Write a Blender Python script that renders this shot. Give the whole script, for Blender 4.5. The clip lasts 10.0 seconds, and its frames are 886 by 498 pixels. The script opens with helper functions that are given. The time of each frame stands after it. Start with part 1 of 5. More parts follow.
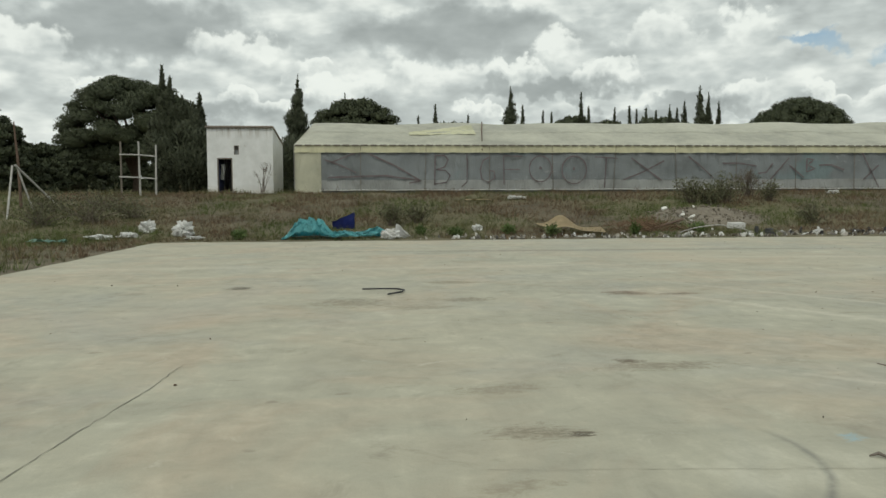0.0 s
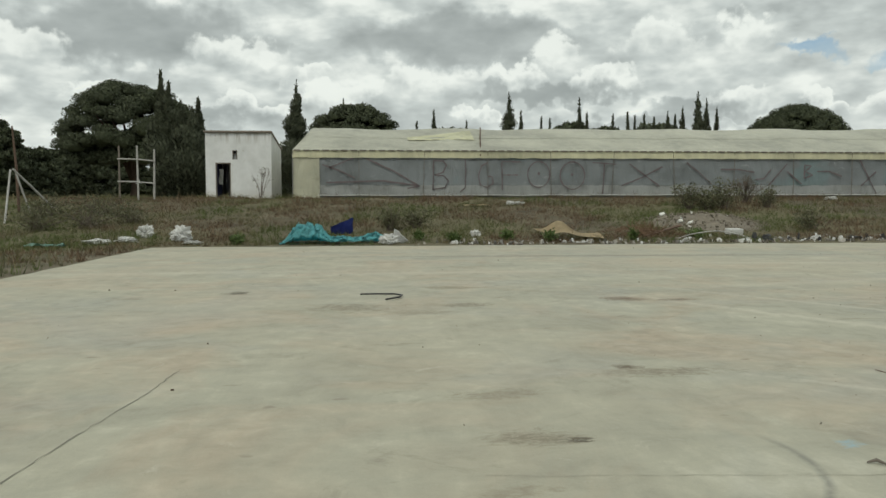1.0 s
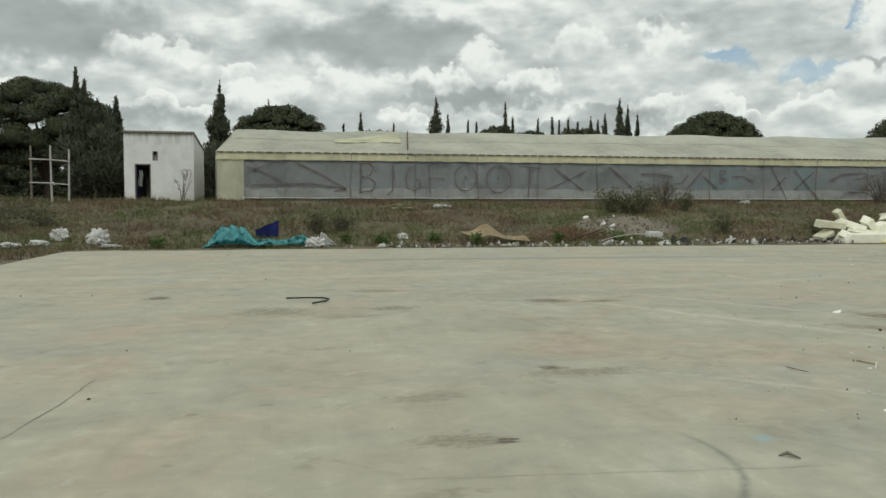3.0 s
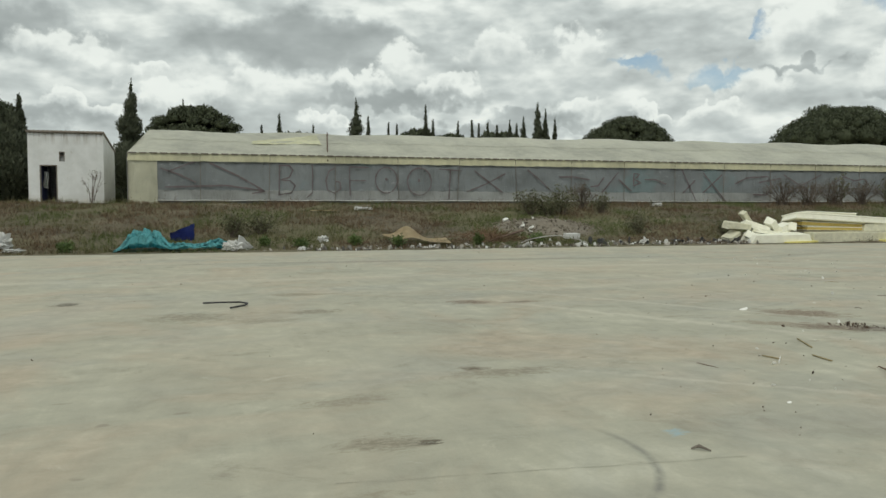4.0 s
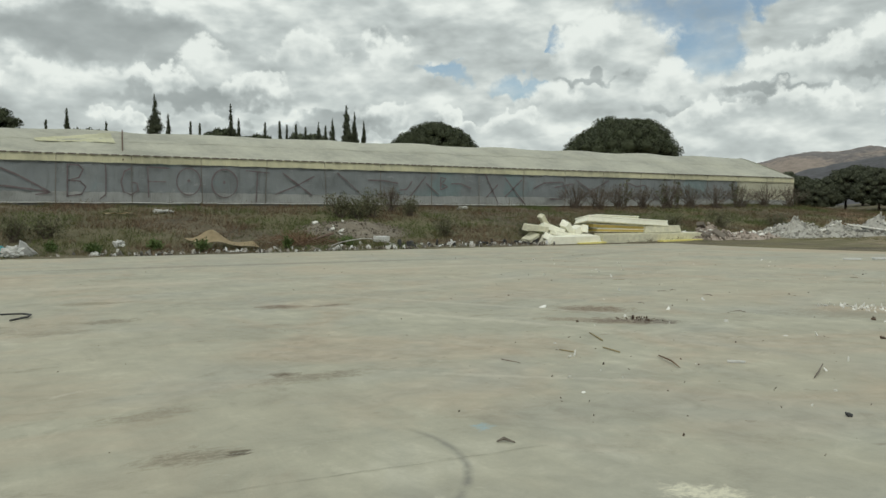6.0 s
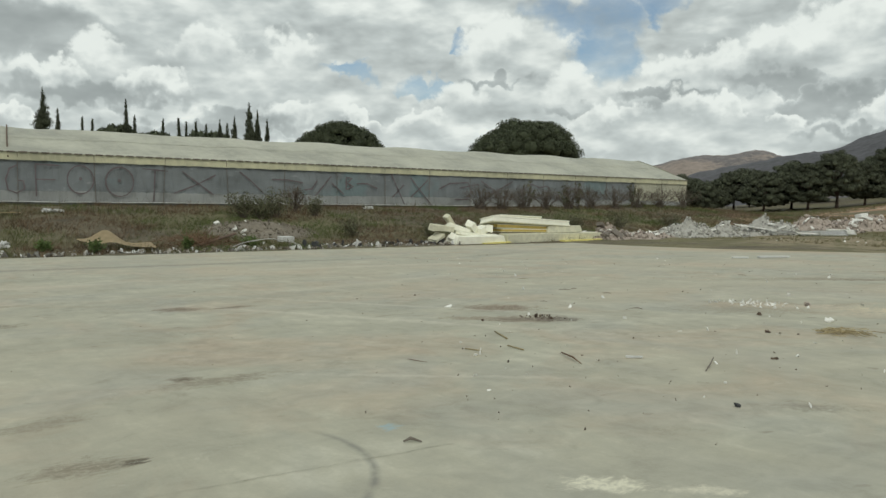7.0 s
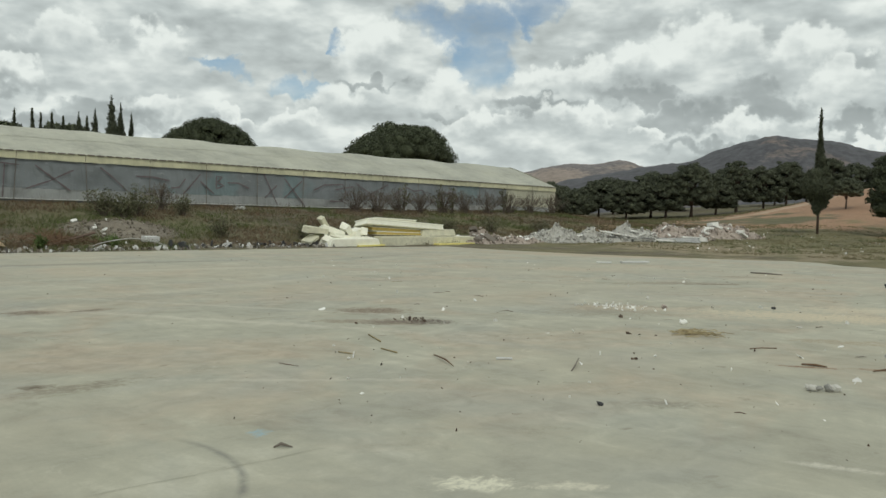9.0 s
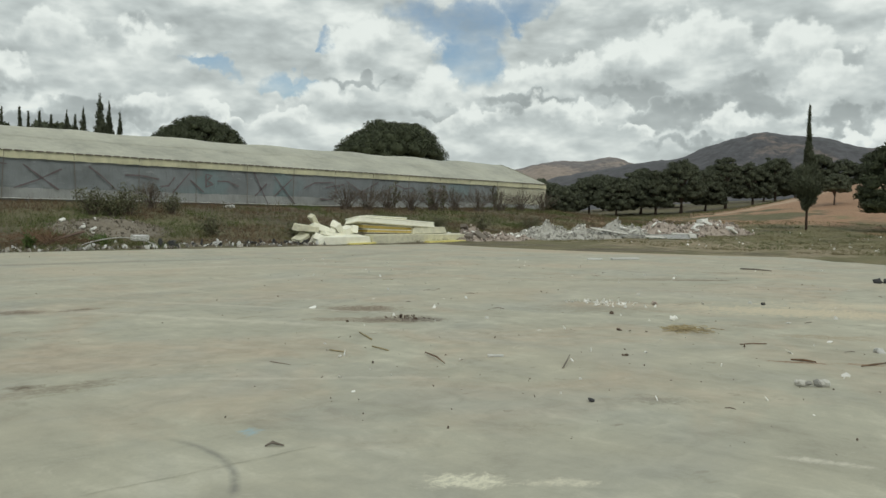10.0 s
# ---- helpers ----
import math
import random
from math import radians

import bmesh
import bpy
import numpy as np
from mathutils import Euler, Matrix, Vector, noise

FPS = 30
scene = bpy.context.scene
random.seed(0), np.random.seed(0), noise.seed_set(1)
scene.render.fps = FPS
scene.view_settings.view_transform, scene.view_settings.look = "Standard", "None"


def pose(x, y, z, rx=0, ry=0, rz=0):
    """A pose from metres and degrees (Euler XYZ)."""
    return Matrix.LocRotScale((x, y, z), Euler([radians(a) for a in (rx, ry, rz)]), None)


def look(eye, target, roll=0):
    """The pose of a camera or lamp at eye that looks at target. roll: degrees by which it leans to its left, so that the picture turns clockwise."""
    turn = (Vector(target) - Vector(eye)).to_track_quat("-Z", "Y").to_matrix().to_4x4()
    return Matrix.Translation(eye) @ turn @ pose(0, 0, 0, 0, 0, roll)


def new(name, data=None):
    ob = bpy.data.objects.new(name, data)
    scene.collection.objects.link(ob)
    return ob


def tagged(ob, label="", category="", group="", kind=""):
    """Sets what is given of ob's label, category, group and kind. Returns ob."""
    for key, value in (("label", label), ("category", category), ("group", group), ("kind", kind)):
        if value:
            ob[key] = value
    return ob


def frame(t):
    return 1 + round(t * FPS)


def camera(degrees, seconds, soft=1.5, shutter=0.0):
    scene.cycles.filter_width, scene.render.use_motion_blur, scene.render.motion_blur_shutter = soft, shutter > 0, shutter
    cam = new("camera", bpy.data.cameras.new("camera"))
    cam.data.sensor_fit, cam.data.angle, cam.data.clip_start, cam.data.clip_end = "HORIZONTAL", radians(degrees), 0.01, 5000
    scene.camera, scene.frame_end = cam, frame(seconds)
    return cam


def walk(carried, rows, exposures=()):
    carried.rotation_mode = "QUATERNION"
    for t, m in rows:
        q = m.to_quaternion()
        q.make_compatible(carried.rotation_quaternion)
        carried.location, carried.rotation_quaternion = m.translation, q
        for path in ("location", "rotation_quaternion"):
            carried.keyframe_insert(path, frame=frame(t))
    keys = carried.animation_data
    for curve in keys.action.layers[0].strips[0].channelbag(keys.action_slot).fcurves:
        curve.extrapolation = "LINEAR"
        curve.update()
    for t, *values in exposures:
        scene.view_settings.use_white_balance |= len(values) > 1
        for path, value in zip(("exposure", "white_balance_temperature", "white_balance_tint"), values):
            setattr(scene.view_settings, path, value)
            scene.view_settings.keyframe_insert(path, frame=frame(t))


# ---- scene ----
SKY_SEED, SKY_POWER, SUN_POWER = 3.0, 1.0, 1.05
EXPOSURES = [(0.0, -0.22, 6950, 3), (10.0, -0.29, 6800, 3)]
cam = camera(58.498, 10.0, soft=1.5)
PATH = [
    (0, 86.481, 0.296, -5.323),
    (0.5, 86.718, 0.215, -5.293),
    (1, 86.865, 0.131, -5.449),
    (1.5, 86.919, 0.123, -5.735),
    (2, 86.954, 0.114, -6.667),
    (2.5, 87.019, 0.014, -8.395),
    (4, 87.247, 0.094, -16.407),
    (4.5, 87.393, 0.072, -19.615),
    (5, 87.511, -0.021, -23.087),
    (5.5, 87.503, -0.026, -26.589),
    (7, 87.460, -0.066, -36.883),
    (7.5, 87.601, -0.399, -40.017),
    (8, 87.717, -0.779, -42.836),
    (8.5, 87.781, -1.069, -44.844),
    (9, 87.758, -1.089, -45.919),
    (9.5, 87.696, -0.930, -46.393),
    (10, 87.590, -0.848, -46.594),
]

walk(cam, [(t, pose(0, 0, 1.4, a, b, c)) for t, a, b, c in PATH], EXPOSURES)

# ---- sky and sun ----
world = bpy.data.worlds.new("sky")
scene.world = world
world.use_nodes = True
wn, wl = world.node_tree.nodes, world.node_tree.links
wn.clear()


def wmath(op, a, b=None, clamp=False):
    n = wn.new("ShaderNodeMath")
    n.operation, n.use_clamp = op, clamp
    for i, s in enumerate((a, b)):
        if s is None:
            continue
        if isinstance(s, (int, float)):
            n.inputs[i].default_value = s
        else:
            wl.new(s, n.inputs[i])
    return n.outputs[0]


# bearing, height, half width, half height (degrees) of the blue gaps, the dim grey cloud and the bright heaped clouds
GAPS = [(47.8, 14.3, 5.0, 1.9), (49.3, 11.8, 3.3, 2.3), (47.6, 11.9, 2.6, 2.0), (31.0, 10.8, 2.8, 0.8), (38.1, 13.2, 1.0, 0.8), (36.0, 9.6, 2.2, 1.0), (52.5, 15.6, 3.0, 1.5)]
DIM_CLOUDS = [(-15.9, 12.2, 10.5, 2.7), (7.6, 12.4, 10.5, 2.6), (-12.5, 6.6, 5.5, 1.0), (14.0, 8.8, 7.0, 1.0), (23.6, 7.3, 5.0, 1.0), (46.7, 7.9, 2.4, 0.6), (60.2, 9.4, 4.0, 0.9), (63.3, 7.9, 4.0, 1.2),
              (69.0, 8.9, 3.8, 1.3), (74.4, 7.5, 2.6, 0.9), (53.4, 9.1, 3.4, 0.7), (40.8, 10.6, 3.0, 0.5), (19.7, 6.4, 8.0, 0.9), (66.0, 5.9, 5.0, 0.7)]
HEAPS_WEST = [(-22.3, 10.9, 3.0, 1.9), (-8.2, 11.2, 4.0, 1.6), (-2.8, 9.9, 2.3, 1.1), (-1.6, 8.2, 3.0, 1.3), (3.6, 8.9, 3.0, 1.8), (-6.8, 7.5, 3.0, 0.9), (14.4, 11.2, 2.5, 1.8), (20.9, 11.7, 2.8, 2.1), (17.4, 9.4, 2.8, 1.1),
              (26.5, 11.8, 2.5, 1.9), (26.5, 8.0, 2.3, 1.4), (11.5, 10.0, 2.4, 1.1), (-17.0, 8.2, 2.8, 0.9), (8.6, 7.0, 2.6, 0.8), (31.5, 6.9, 2.2, 0.9)]
HEAPS_EAST = [(40.9, 12.5, 3.5, 2.2), (38.4, 8.6, 2.7, 2.1), (46.1, 9.3, 2.7, 2.3), (48.0, 7.0, 1.9, 1.4), (35.3, 7.0, 2.8, 1.2), (55.1, 10.9, 4.3, 1.6), (64.6, 12.5, 4.4, 2.3), (70.6, 11.7, 3.0, 2.2), (54.0, 8.0, 1.7, 1.5),
              (56.2, 7.8, 1.4, 1.2), (74.7, 6.2, 1.8, 0.9), (73.2, 10.2, 2.4, 1.7), (60.2, 11.6, 2.8, 1.6), (50.0, 7.6, 2.0, 1.2), (66.6, 7.2, 2.6, 1.0), (43.0, 6.2, 2.2, 0.7), (78.0, 11.5, 3.0, 2.0), (61.0, 6.9, 2.2, 0.7)]
SUN_AZ, SUN_EL = 215.0, 48.0          # compass bearing from +y, clockwise; height
w_out = wn.new("ShaderNodeOutputWorld")
w_bg = wn.new("ShaderNodeBackground")
nishita = wn.new("ShaderNodeTexSky")
nishita.sky_type, nishita.sun_disc = "NISHITA", False
nishita.sun_elevation, nishita.sun_rotation = radians(SUN_EL), radians(SUN_AZ)
nishita.dust_density = 1.5
w_coord = wn.new("ShaderNodeTexCoord")
w_xyz = wn.new("ShaderNodeSeparateXYZ")
wl.new(w_coord.outputs["Generated"], w_xyz.inputs[0])
w_up = wmath("MAXIMUM", w_xyz.outputs[2], 0.0)


def sky_point(flat, lift, seed):
    """A point on the dome of cloud, squeezed in height."""
    c = wn.new("ShaderNodeCombineXYZ")
    wl.new(w_xyz.outputs[0], c.inputs[0])
    wl.new(w_xyz.outputs[1], c.inputs[1])
    wl.new(wmath("ADD", wmath("MULTIPLY", wmath("ADD", w_up, lift), flat), seed), c.inputs[2])
    return c.outputs[0]


def sky_noise(point, size, detail, rough, warp=0.0):
    n = wn.new("ShaderNodeTexNoise")
    n.inputs["Scale"].default_value, n.inputs["Detail"].default_value = size, detail
    n.inputs["Roughness"].default_value, n.inputs["Distortion"].default_value = rough, warp
    wl.new(point, n.inputs["Vector"])
    return n.outputs[0]


def sky_billow(point, size):
    n = wn.new("ShaderNodeTexVoronoi")
    n.feature = "SMOOTH_F1"
    n.inputs["Scale"].default_value, n.inputs["Smoothness"].default_value = size, 0.35
    n.inputs["Detail"].default_value, n.inputs["Roughness"].default_value = 2.5, 0.55
    wl.new(point, n.inputs["Vector"])
    return n.outputs["Distance"]


def w_range(v, a, b, c, d):
    n = wn.new("ShaderNodeMapRange")
    n.interpolation_type = "SMOOTHSTEP"
    wl.new(v, n.inputs[0])
    for i, q in enumerate((a, b, c, d)):
        n.inputs[i + 1].default_value = q
    return n.outputs[0]


# bearing and height in degrees, bent by noise so that the clouds get ragged, billowing rims
w_az = wmath("MULTIPLY", wmath("ARCTAN2", w_xyz.outputs[0], w_xyz.outputs[1]), 57.2958)
w_el = wmath("MULTIPLY", wmath("ARCSINE", w_xyz.outputs[2]), 57.2958)


def sky_bend(size, detail, rough):
    n = wn.new("ShaderNodeTexNoise")
    n.inputs["Scale"].default_value, n.inputs["Detail"].default_value, n.inputs["Roughness"].default_value = size, detail, rough
    wl.new(w_coord.outputs["Generated"], n.inputs["Vector"])
    c = wn.new("ShaderNodeSeparateColor")
    wl.new(n.outputs["Color"], c.inputs[0])
    return wmath("SUBTRACT", c.outputs[0], 0.5), wmath("SUBTRACT", c.outputs[1], 0.5)


bend_u, bend_v = sky_bend(11.0, 7, 0.62)
puffy = wmath("SUBTRACT", sky_billow(w_coord.outputs["Generated"], 34.0), 0.35)
az_bent = wmath("ADD", wmath("ADD", w_az, wmath("MULTIPLY", bend_u, 8.0)), wmath("MULTIPLY", puffy, 0.6))
el_bent = wmath("ADD", wmath("ADD", w_el, wmath("MULTIPLY", bend_v, 4.2)), wmath("MULTIPLY", puffy, 1.3))


def sky_place(az, el, wide, high, soft):
    """A mask round one bearing and height of the sky, and the height within it."""
    u = wmath("DIVIDE", wmath("SUBTRACT", az_bent, az), wide)
    v = wmath("DIVIDE", wmath("SUBTRACT", el_bent, el), high)
    r = wmath("ADD", wmath("MULTIPLY", u, u), wmath("MULTIPLY", v, v))
    return w_range(r, 1.0, soft, 0.0, 1.0), v


def blend(f, a, b):
    n = wn.new("ShaderNodeMix")
    for i, q in ((0, f), (2, a), (3, b)):
        if isinstance(q, (int, float)):
            n.inputs[i].default_value = q
        else:
            wl.new(q, n.inputs[i])
    return n.outputs[0]


def cloud(lift):
    """Thickness of the cloud towards a direction, raised by lift."""
    p = sky_point(2.2, lift, SKY_SEED)
    return wmath("SUBTRACT", sky_noise(p, 8.0, 5, 0.52, 0.2), wmath("MULTIPLY", sky_billow(p, 17.0), 0.30))


def widest(rows, soft):
    s = None
    for row in rows:
        q = sky_place(*row, soft)[0]
        s = q if s is None else wmath("MAXIMUM", s, q)
    return s


fine_rag = wmath("SUBTRACT", sky_noise(sky_point(2.0, 0.0, 1.0), 16.0, 6, 0.6), 0.5)
relief = wmath("SUBTRACT", cloud(0.0), cloud(0.024))
veil = sky_noise(sky_point(3.0, 0.0, 9.0), 5.0, 5, 0.5, 0.2)
pale = wmath("ADD", wmath("ADD", wmath("MULTIPLY", veil, 0.60), 0.38), wmath("ADD", wmath("MULTIPLY", relief, 1.1), wmath("MULTIPLY", fine_rag, 0.25)))
dim = widest(DIM_CLOUDS, 0.15)
base_tone = blend(wmath("MULTIPLY", dim, 0.74), pale, wmath("ADD", 0.17, wmath("MULTIPLY", wmath("ADD", relief, fine_rag), 0.35)))
gap = wmath("MULTIPLY", widest(GAPS, 0.25), wmath("ADD", 0.72, wmath("MULTIPLY", fine_rag, 1.6)), clamp=True)
heap_cover, heap_tone = None, 0.74
for row in HEAPS_WEST + HEAPS_EAST:
    m, v = sky_place(*row, 0.42)
    m = wmath("MULTIPLY", m, w_range(v, -0.95, -0.05, 0.0, 1.0))
    tone = w_range(v, -0.9, 0.75, 0.56, 1.06)
    heap_tone = blend(m, heap_tone, tone)
    heap_cover = m if heap_cover is None else wmath("MAXIMUM", heap_cover, m)
heap_tone = wmath("ADD", heap_tone, wmath("ADD", wmath("MULTIPLY", relief, 0.6), wmath("MULTIPLY", fine_rag, 0.28)))


def sky_ramp(v):
    n = wn.new("ShaderNodeValToRGB")
    wl.new(v, n.inputs[0])
    e = n.color_ramp.elements
    e[0].position, e[0].color = 0.0, (0.33, 0.37, 0.395, 1)
    e[1].position, e[1].color = 1.0, (0.98, 1.03, 1.06, 1)
    e.new(0.35).color = (0.47, 0.517, 0.55, 1)
    e.new(0.65).color = (0.65, 0.708, 0.748, 1)
    return n.outputs[0]


def sky_mix(f, a, b):
    n = wn.new("ShaderNodeMix")
    n.data_type = "RGBA"
    for i, q in ((0, f), (6, a), (7, b)):
        wl.new(q, n.inputs[i])
    return n.outputs[2]


blue = wn.new("ShaderNodeMix")
blue.data_type, blue.blend_type = "RGBA", "MULTIPLY"
blue.inputs[0].default_value = 1.0
wl.new(nishita.outputs[0], blue.inputs[6])
blue.inputs[7].default_value = (0.12, 0.12, 0.12, 1)
clouded = sky_mix(gap, sky_ramp(base_tone), blue.outputs[2])
clouded = sky_mix(wmath("MULTIPLY", heap_cover, 0.92), clouded, sky_ramp(heap_tone))
wl.new(clouded, w_bg.inputs[0])
w_bg.inputs[1].default_value = SKY_POWER
wl.new(w_bg.outputs[0], w_out.inputs[0])

sun = new("sun", bpy.data.lights.new("sun", "SUN"))
sun.data.energy, sun.data.angle, sun.data.color = SUN_POWER, radians(14), (1.0, 0.95, 0.87)
sun_way = Vector((math.sin(radians(SUN_AZ)) * math.cos(radians(SUN_EL)), math.cos(radians(SUN_AZ)) * math.cos(radians(SUN_EL)), math.sin(radians(SUN_EL))))
sun.matrix_world = look(sun_way * 60, (0, 0, 0))

# ---- materials ----


class Mat:
    """A small builder of node materials."""

    def __init__(self, name, rough=0.8, metal=0.0):
        self.m = bpy.data.materials.new(name)
        self.m.use_nodes = True
        self.nt = self.m.node_tree
        self.b = self.nt.nodes["Principled BSDF"]
        self.b.inputs["Roughness"].default_value, self.b.inputs["Metallic"].default_value = rough, metal
        geo = self.nt.nodes.new("ShaderNodeNewGeometry")
        self.pos, self.island, self.normal = geo.outputs["Position"], geo.outputs["Random Per Island"], geo.outputs["Normal"]

    def link(self, a, b):
        self.nt.links.new(a, b)

    def math(self, op, a, b=0.0, clamp=False):
        n = self.nt.nodes.new("ShaderNodeMath")
        n.operation, n.use_clamp = op, clamp
        for i, s in enumerate((a, b)):
            if isinstance(s, (int, float)):
                n.inputs[i].default_value = s
            else:
                self.link(s, n.inputs[i])
        return n.outputs[0]

    def noise(self, size, detail=5, rough=0.55, stretch=(1, 1, 1), warp=0.0, turn=0.0):
        mp = self.nt.nodes.new("ShaderNodeMapping")
        self.link(self.pos, mp.inputs[0])
        mp.inputs["Scale"].default_value = stretch
        mp.inputs["Rotation"].default_value = (0, 0, turn)
        n = self.nt.nodes.new("ShaderNodeTexNoise")
        self.link(mp.outputs[0], n.inputs["Vector"])
        n.inputs["Scale"].default_value, n.inputs["Detail"].default_value = size, detail
        n.inputs["Roughness"].default_value, n.inputs["Distortion"].default_value = rough, warp
        return n.outputs[0]

    def span(self, v, a, b, c=0.0, d=1.0):
        n = self.nt.nodes.new("ShaderNodeMapRange")
        self.link(v, n.inputs[0])
        for i, q in enumerate((a, b, c, d)):
            n.inputs[i + 1].default_value = q
        return n.outputs[0]

    def ramp(self, v, *stops):
        n = self.nt.nodes.new("ShaderNodeValToRGB")
        self.link(v, n.inputs[0])
        el = n.color_ramp.elements
        el[0].position, el[0].color = stops[0][0], (*stops[0][1], 1)
        el[1].position, el[1].color = stops[-1][0], (*stops[-1][1], 1)
        for p, c in stops[1:-1]:
            el.new(p).color = (*c, 1)
        return n.outputs[0]

    def mix(self, f, a, b, blend="MIX"):
        n = self.nt.nodes.new("ShaderNodeMix")
        n.data_type, n.blend_type = "RGBA", blend
        for i, s in ((0, f), (6, a), (7, b)):
            if isinstance(s, (int, float)):
                n.inputs[i].default_value = s
            elif isinstance(s, tuple):
                n.inputs[i].default_value = (*s, 1)
            else:
                self.link(s, n.inputs[i])
        return n.outputs[2]

    def spot(self, x, y, rx, ry, turn=0.0, wobble=None, soft=0.5):
        """A mask of a stain on the ground: 1 inside, 0 outside."""
        mp = self.nt.nodes.new("ShaderNodeMapping")
        mp.vector_type = "TEXTURE"
        self.link(self.pos, mp.inputs[0])
        mp.inputs["Location"].default_value = (x, y, 0)
        mp.inputs["Rotation"].default_value = (0, 0, radians(turn))
        mp.inputs["Scale"].default_value = (rx, ry, 1000)
        ln = self.nt.nodes.new("ShaderNodeVectorMath")
        ln.operation = "LENGTH"
        self.link(mp.outputs[0], ln.inputs[0])
        v = ln.outputs["Value"]
        if wobble is not None:
            v = self.math("ADD", v, self.math("MULTIPLY", self.math("SUBTRACT", wobble, 0.5), 4.0))
        return self.span(v, 1.0, 1.0 - soft, 0.0, 1.0)

    def color(self, c):
        if isinstance(c, tuple):
            self.b.inputs["Base Color"].default_value = (*c, 1)
        else:
            self.link(c, self.b.inputs["Base Color"])
        return self

    def bump(self, v, strength=0.4, depth=0.02):
        n = self.nt.nodes.new("ShaderNodeBump")
        n.inputs["Strength"].default_value, n.inputs["Distance"].default_value = strength, depth
        self.link(v, n.inputs["Height"])
        self.link(n.outputs[0], self.b.inputs["Normal"])
        return self

    def rough(self, v):
        self.link(v, self.b.inputs["Roughness"])
        return self


def shade(c, k):
    return tuple(min(1.0, v * k) for v in c)


def plain(name, c, size=6.0, spread=0.25, rough=0.75, metal=0.0, bump=0.3, depth=0.01, islands=0.0):
    """A worn surface of one colour: two scales of noise, optional variation from piece to piece."""
    m = Mat(name, rough, metal)
    n = m.math("ADD", m.math("MULTIPLY", m.noise(size, 6, 0.6), 0.65), m.math("MULTIPLY", m.noise(size * 0.13, 3), 0.35))
    if islands:
        n = m.math("ADD", n, m.math("MULTIPLY", m.math("SUBTRACT", m.island, 0.5), islands))
    m.color(m.ramp(n, (0.28, shade(c, 1 - spread)), (0.5, c), (0.72, shade(c, 1 + spread))))
    m.bump(m.noise(size * 3, 5, 0.6), bump, depth)
    return m.m


def make_concrete():
    m = Mat("old_concrete", 0.82)
    fine, mid = m.noise(40, 6, 0.7), m.noise(3.4, 8, 0.66, warp=0.5)
    wide, slow = m.noise(0.17, 4, 0.55, warp=0.6), m.noise(0.75, 8, 0.62, (0.8, 1.1, 1), 0.8)
    scuff = m.noise(1.7, 8, 0.7, (1.6, 0.45, 1), 1.0, radians(35))
    v = m.math("ADD", m.math("MULTIPLY", slow, 0.40), m.math("MULTIPLY", mid, 0.28))
    v = m.math("ADD", v, m.math("MULTIPLY", fine, 0.10))
    v = m.math("ADD", v, m.math("MULTIPLY", scuff, 0.22))
    c = m.ramp(v, (0.37, (0.30, 0.285, 0.225)), (0.46, (0.385, 0.37, 0.295)), (0.54, (0.45, 0.435, 0.345)), (0.63, (0.57, 0.55, 0.45)))
    c = m.mix(m.span(m.noise(0.42, 7, 0.62, warp=0.9), 0.47, 0.64, 0.0, 0.60), c, m.ramp(mid, (0.35, (0.37, 0.29, 0.21)), (0.65, (0.54, 0.44, 0.33))))
    c = m.mix(m.span(m.noise(0.36, 7, 0.62, (1, 1, 1), 0.9, 2.0), 0.50, 0.66, 0.0, 0.55), c, m.ramp(mid, (0.35, (0.30, 0.30, 0.265)), (0.65, (0.44, 0.44, 0.39))))
    c = m.mix(m.span(wide, 0.44, 0.66, 0.0, 0.35), c, (0.50, 0.44, 0.33))
    c = m.mix(m.span(m.noise(1.3, 9, 0.74, (1, 1, 1), 0.6, 1.0), 0.58, 0.70, 0.0, 0.55), c, (0.25, 0.225, 0.175))
    c = m.mix(m.span(m.noise(2.1, 9, 0.74, (1, 1, 1), 0.6, 0.5), 0.61, 0.70, 0.0, 0.5), c, (0.62, 0.60, 0.50))
    wob, wob2 = m.noise(7, 6, 0.7), m.noise(6.0, 10, 0.85, (0.8, 1.2, 1), 0.8)
    # oily and rusty stains, broken into specks
    speck = m.span(m.noise(17, 8, 0.78, (0.8, 1.2, 1), 0.6), 0.40, 0.55, 0.40, 1.35)
    for x, y, rx, ry, turn, k, col in STAINS:
        c = m.mix(m.math("MULTIPLY", m.math("MULTIPLY", m.spot(x, y, rx, ry, turn, wob2, 0.6), k), speck, True), c, col)
    # tyre mark: an arc of black rubber
    ring = m.nt.nodes.new("ShaderNodeVectorMath")
    ring.operation = "DISTANCE"
    m.link(m.pos, ring.inputs[0])
    ring.inputs[1].default_value = (1.20, 4.20, 0)
    arc = m.span(m.math("ABSOLUTE", m.math("SUBTRACT", ring.outputs["Value"], 1.205)), 0.040, 0.004)
    arc = m.math("MULTIPLY", arc, m.spot(2.2, 3.75, 0.55, 0.85, 0, None, 0.3))
    arc = m.math("MULTIPLY", arc, m.span(wob, 0.3, 0.6, 0.10, 0.62))
    c = m.mix(arc, c, (0.15, 0.15, 0.14))
    # long faint wheel tracks
    for x, y, rx, ry, turn, k in TRACKS:
        c = m.mix(m.math("MULTIPLY", m.spot(x, y, rx, ry, turn, wob, 0.9), k), c, (0.60, 0.57, 0.48))
    # dark specks of dirt
    c = m.mix(m.span(m.noise(5.5, 3, 0.4, (0.6, 1, 1)), 0.70, 0.76, 0.0, 0.5), c, (0.22, 0.19, 0.15))
    m.color(c)
    m.rough(m.span(mid, 0.3, 0.7, 0.72, 0.92))
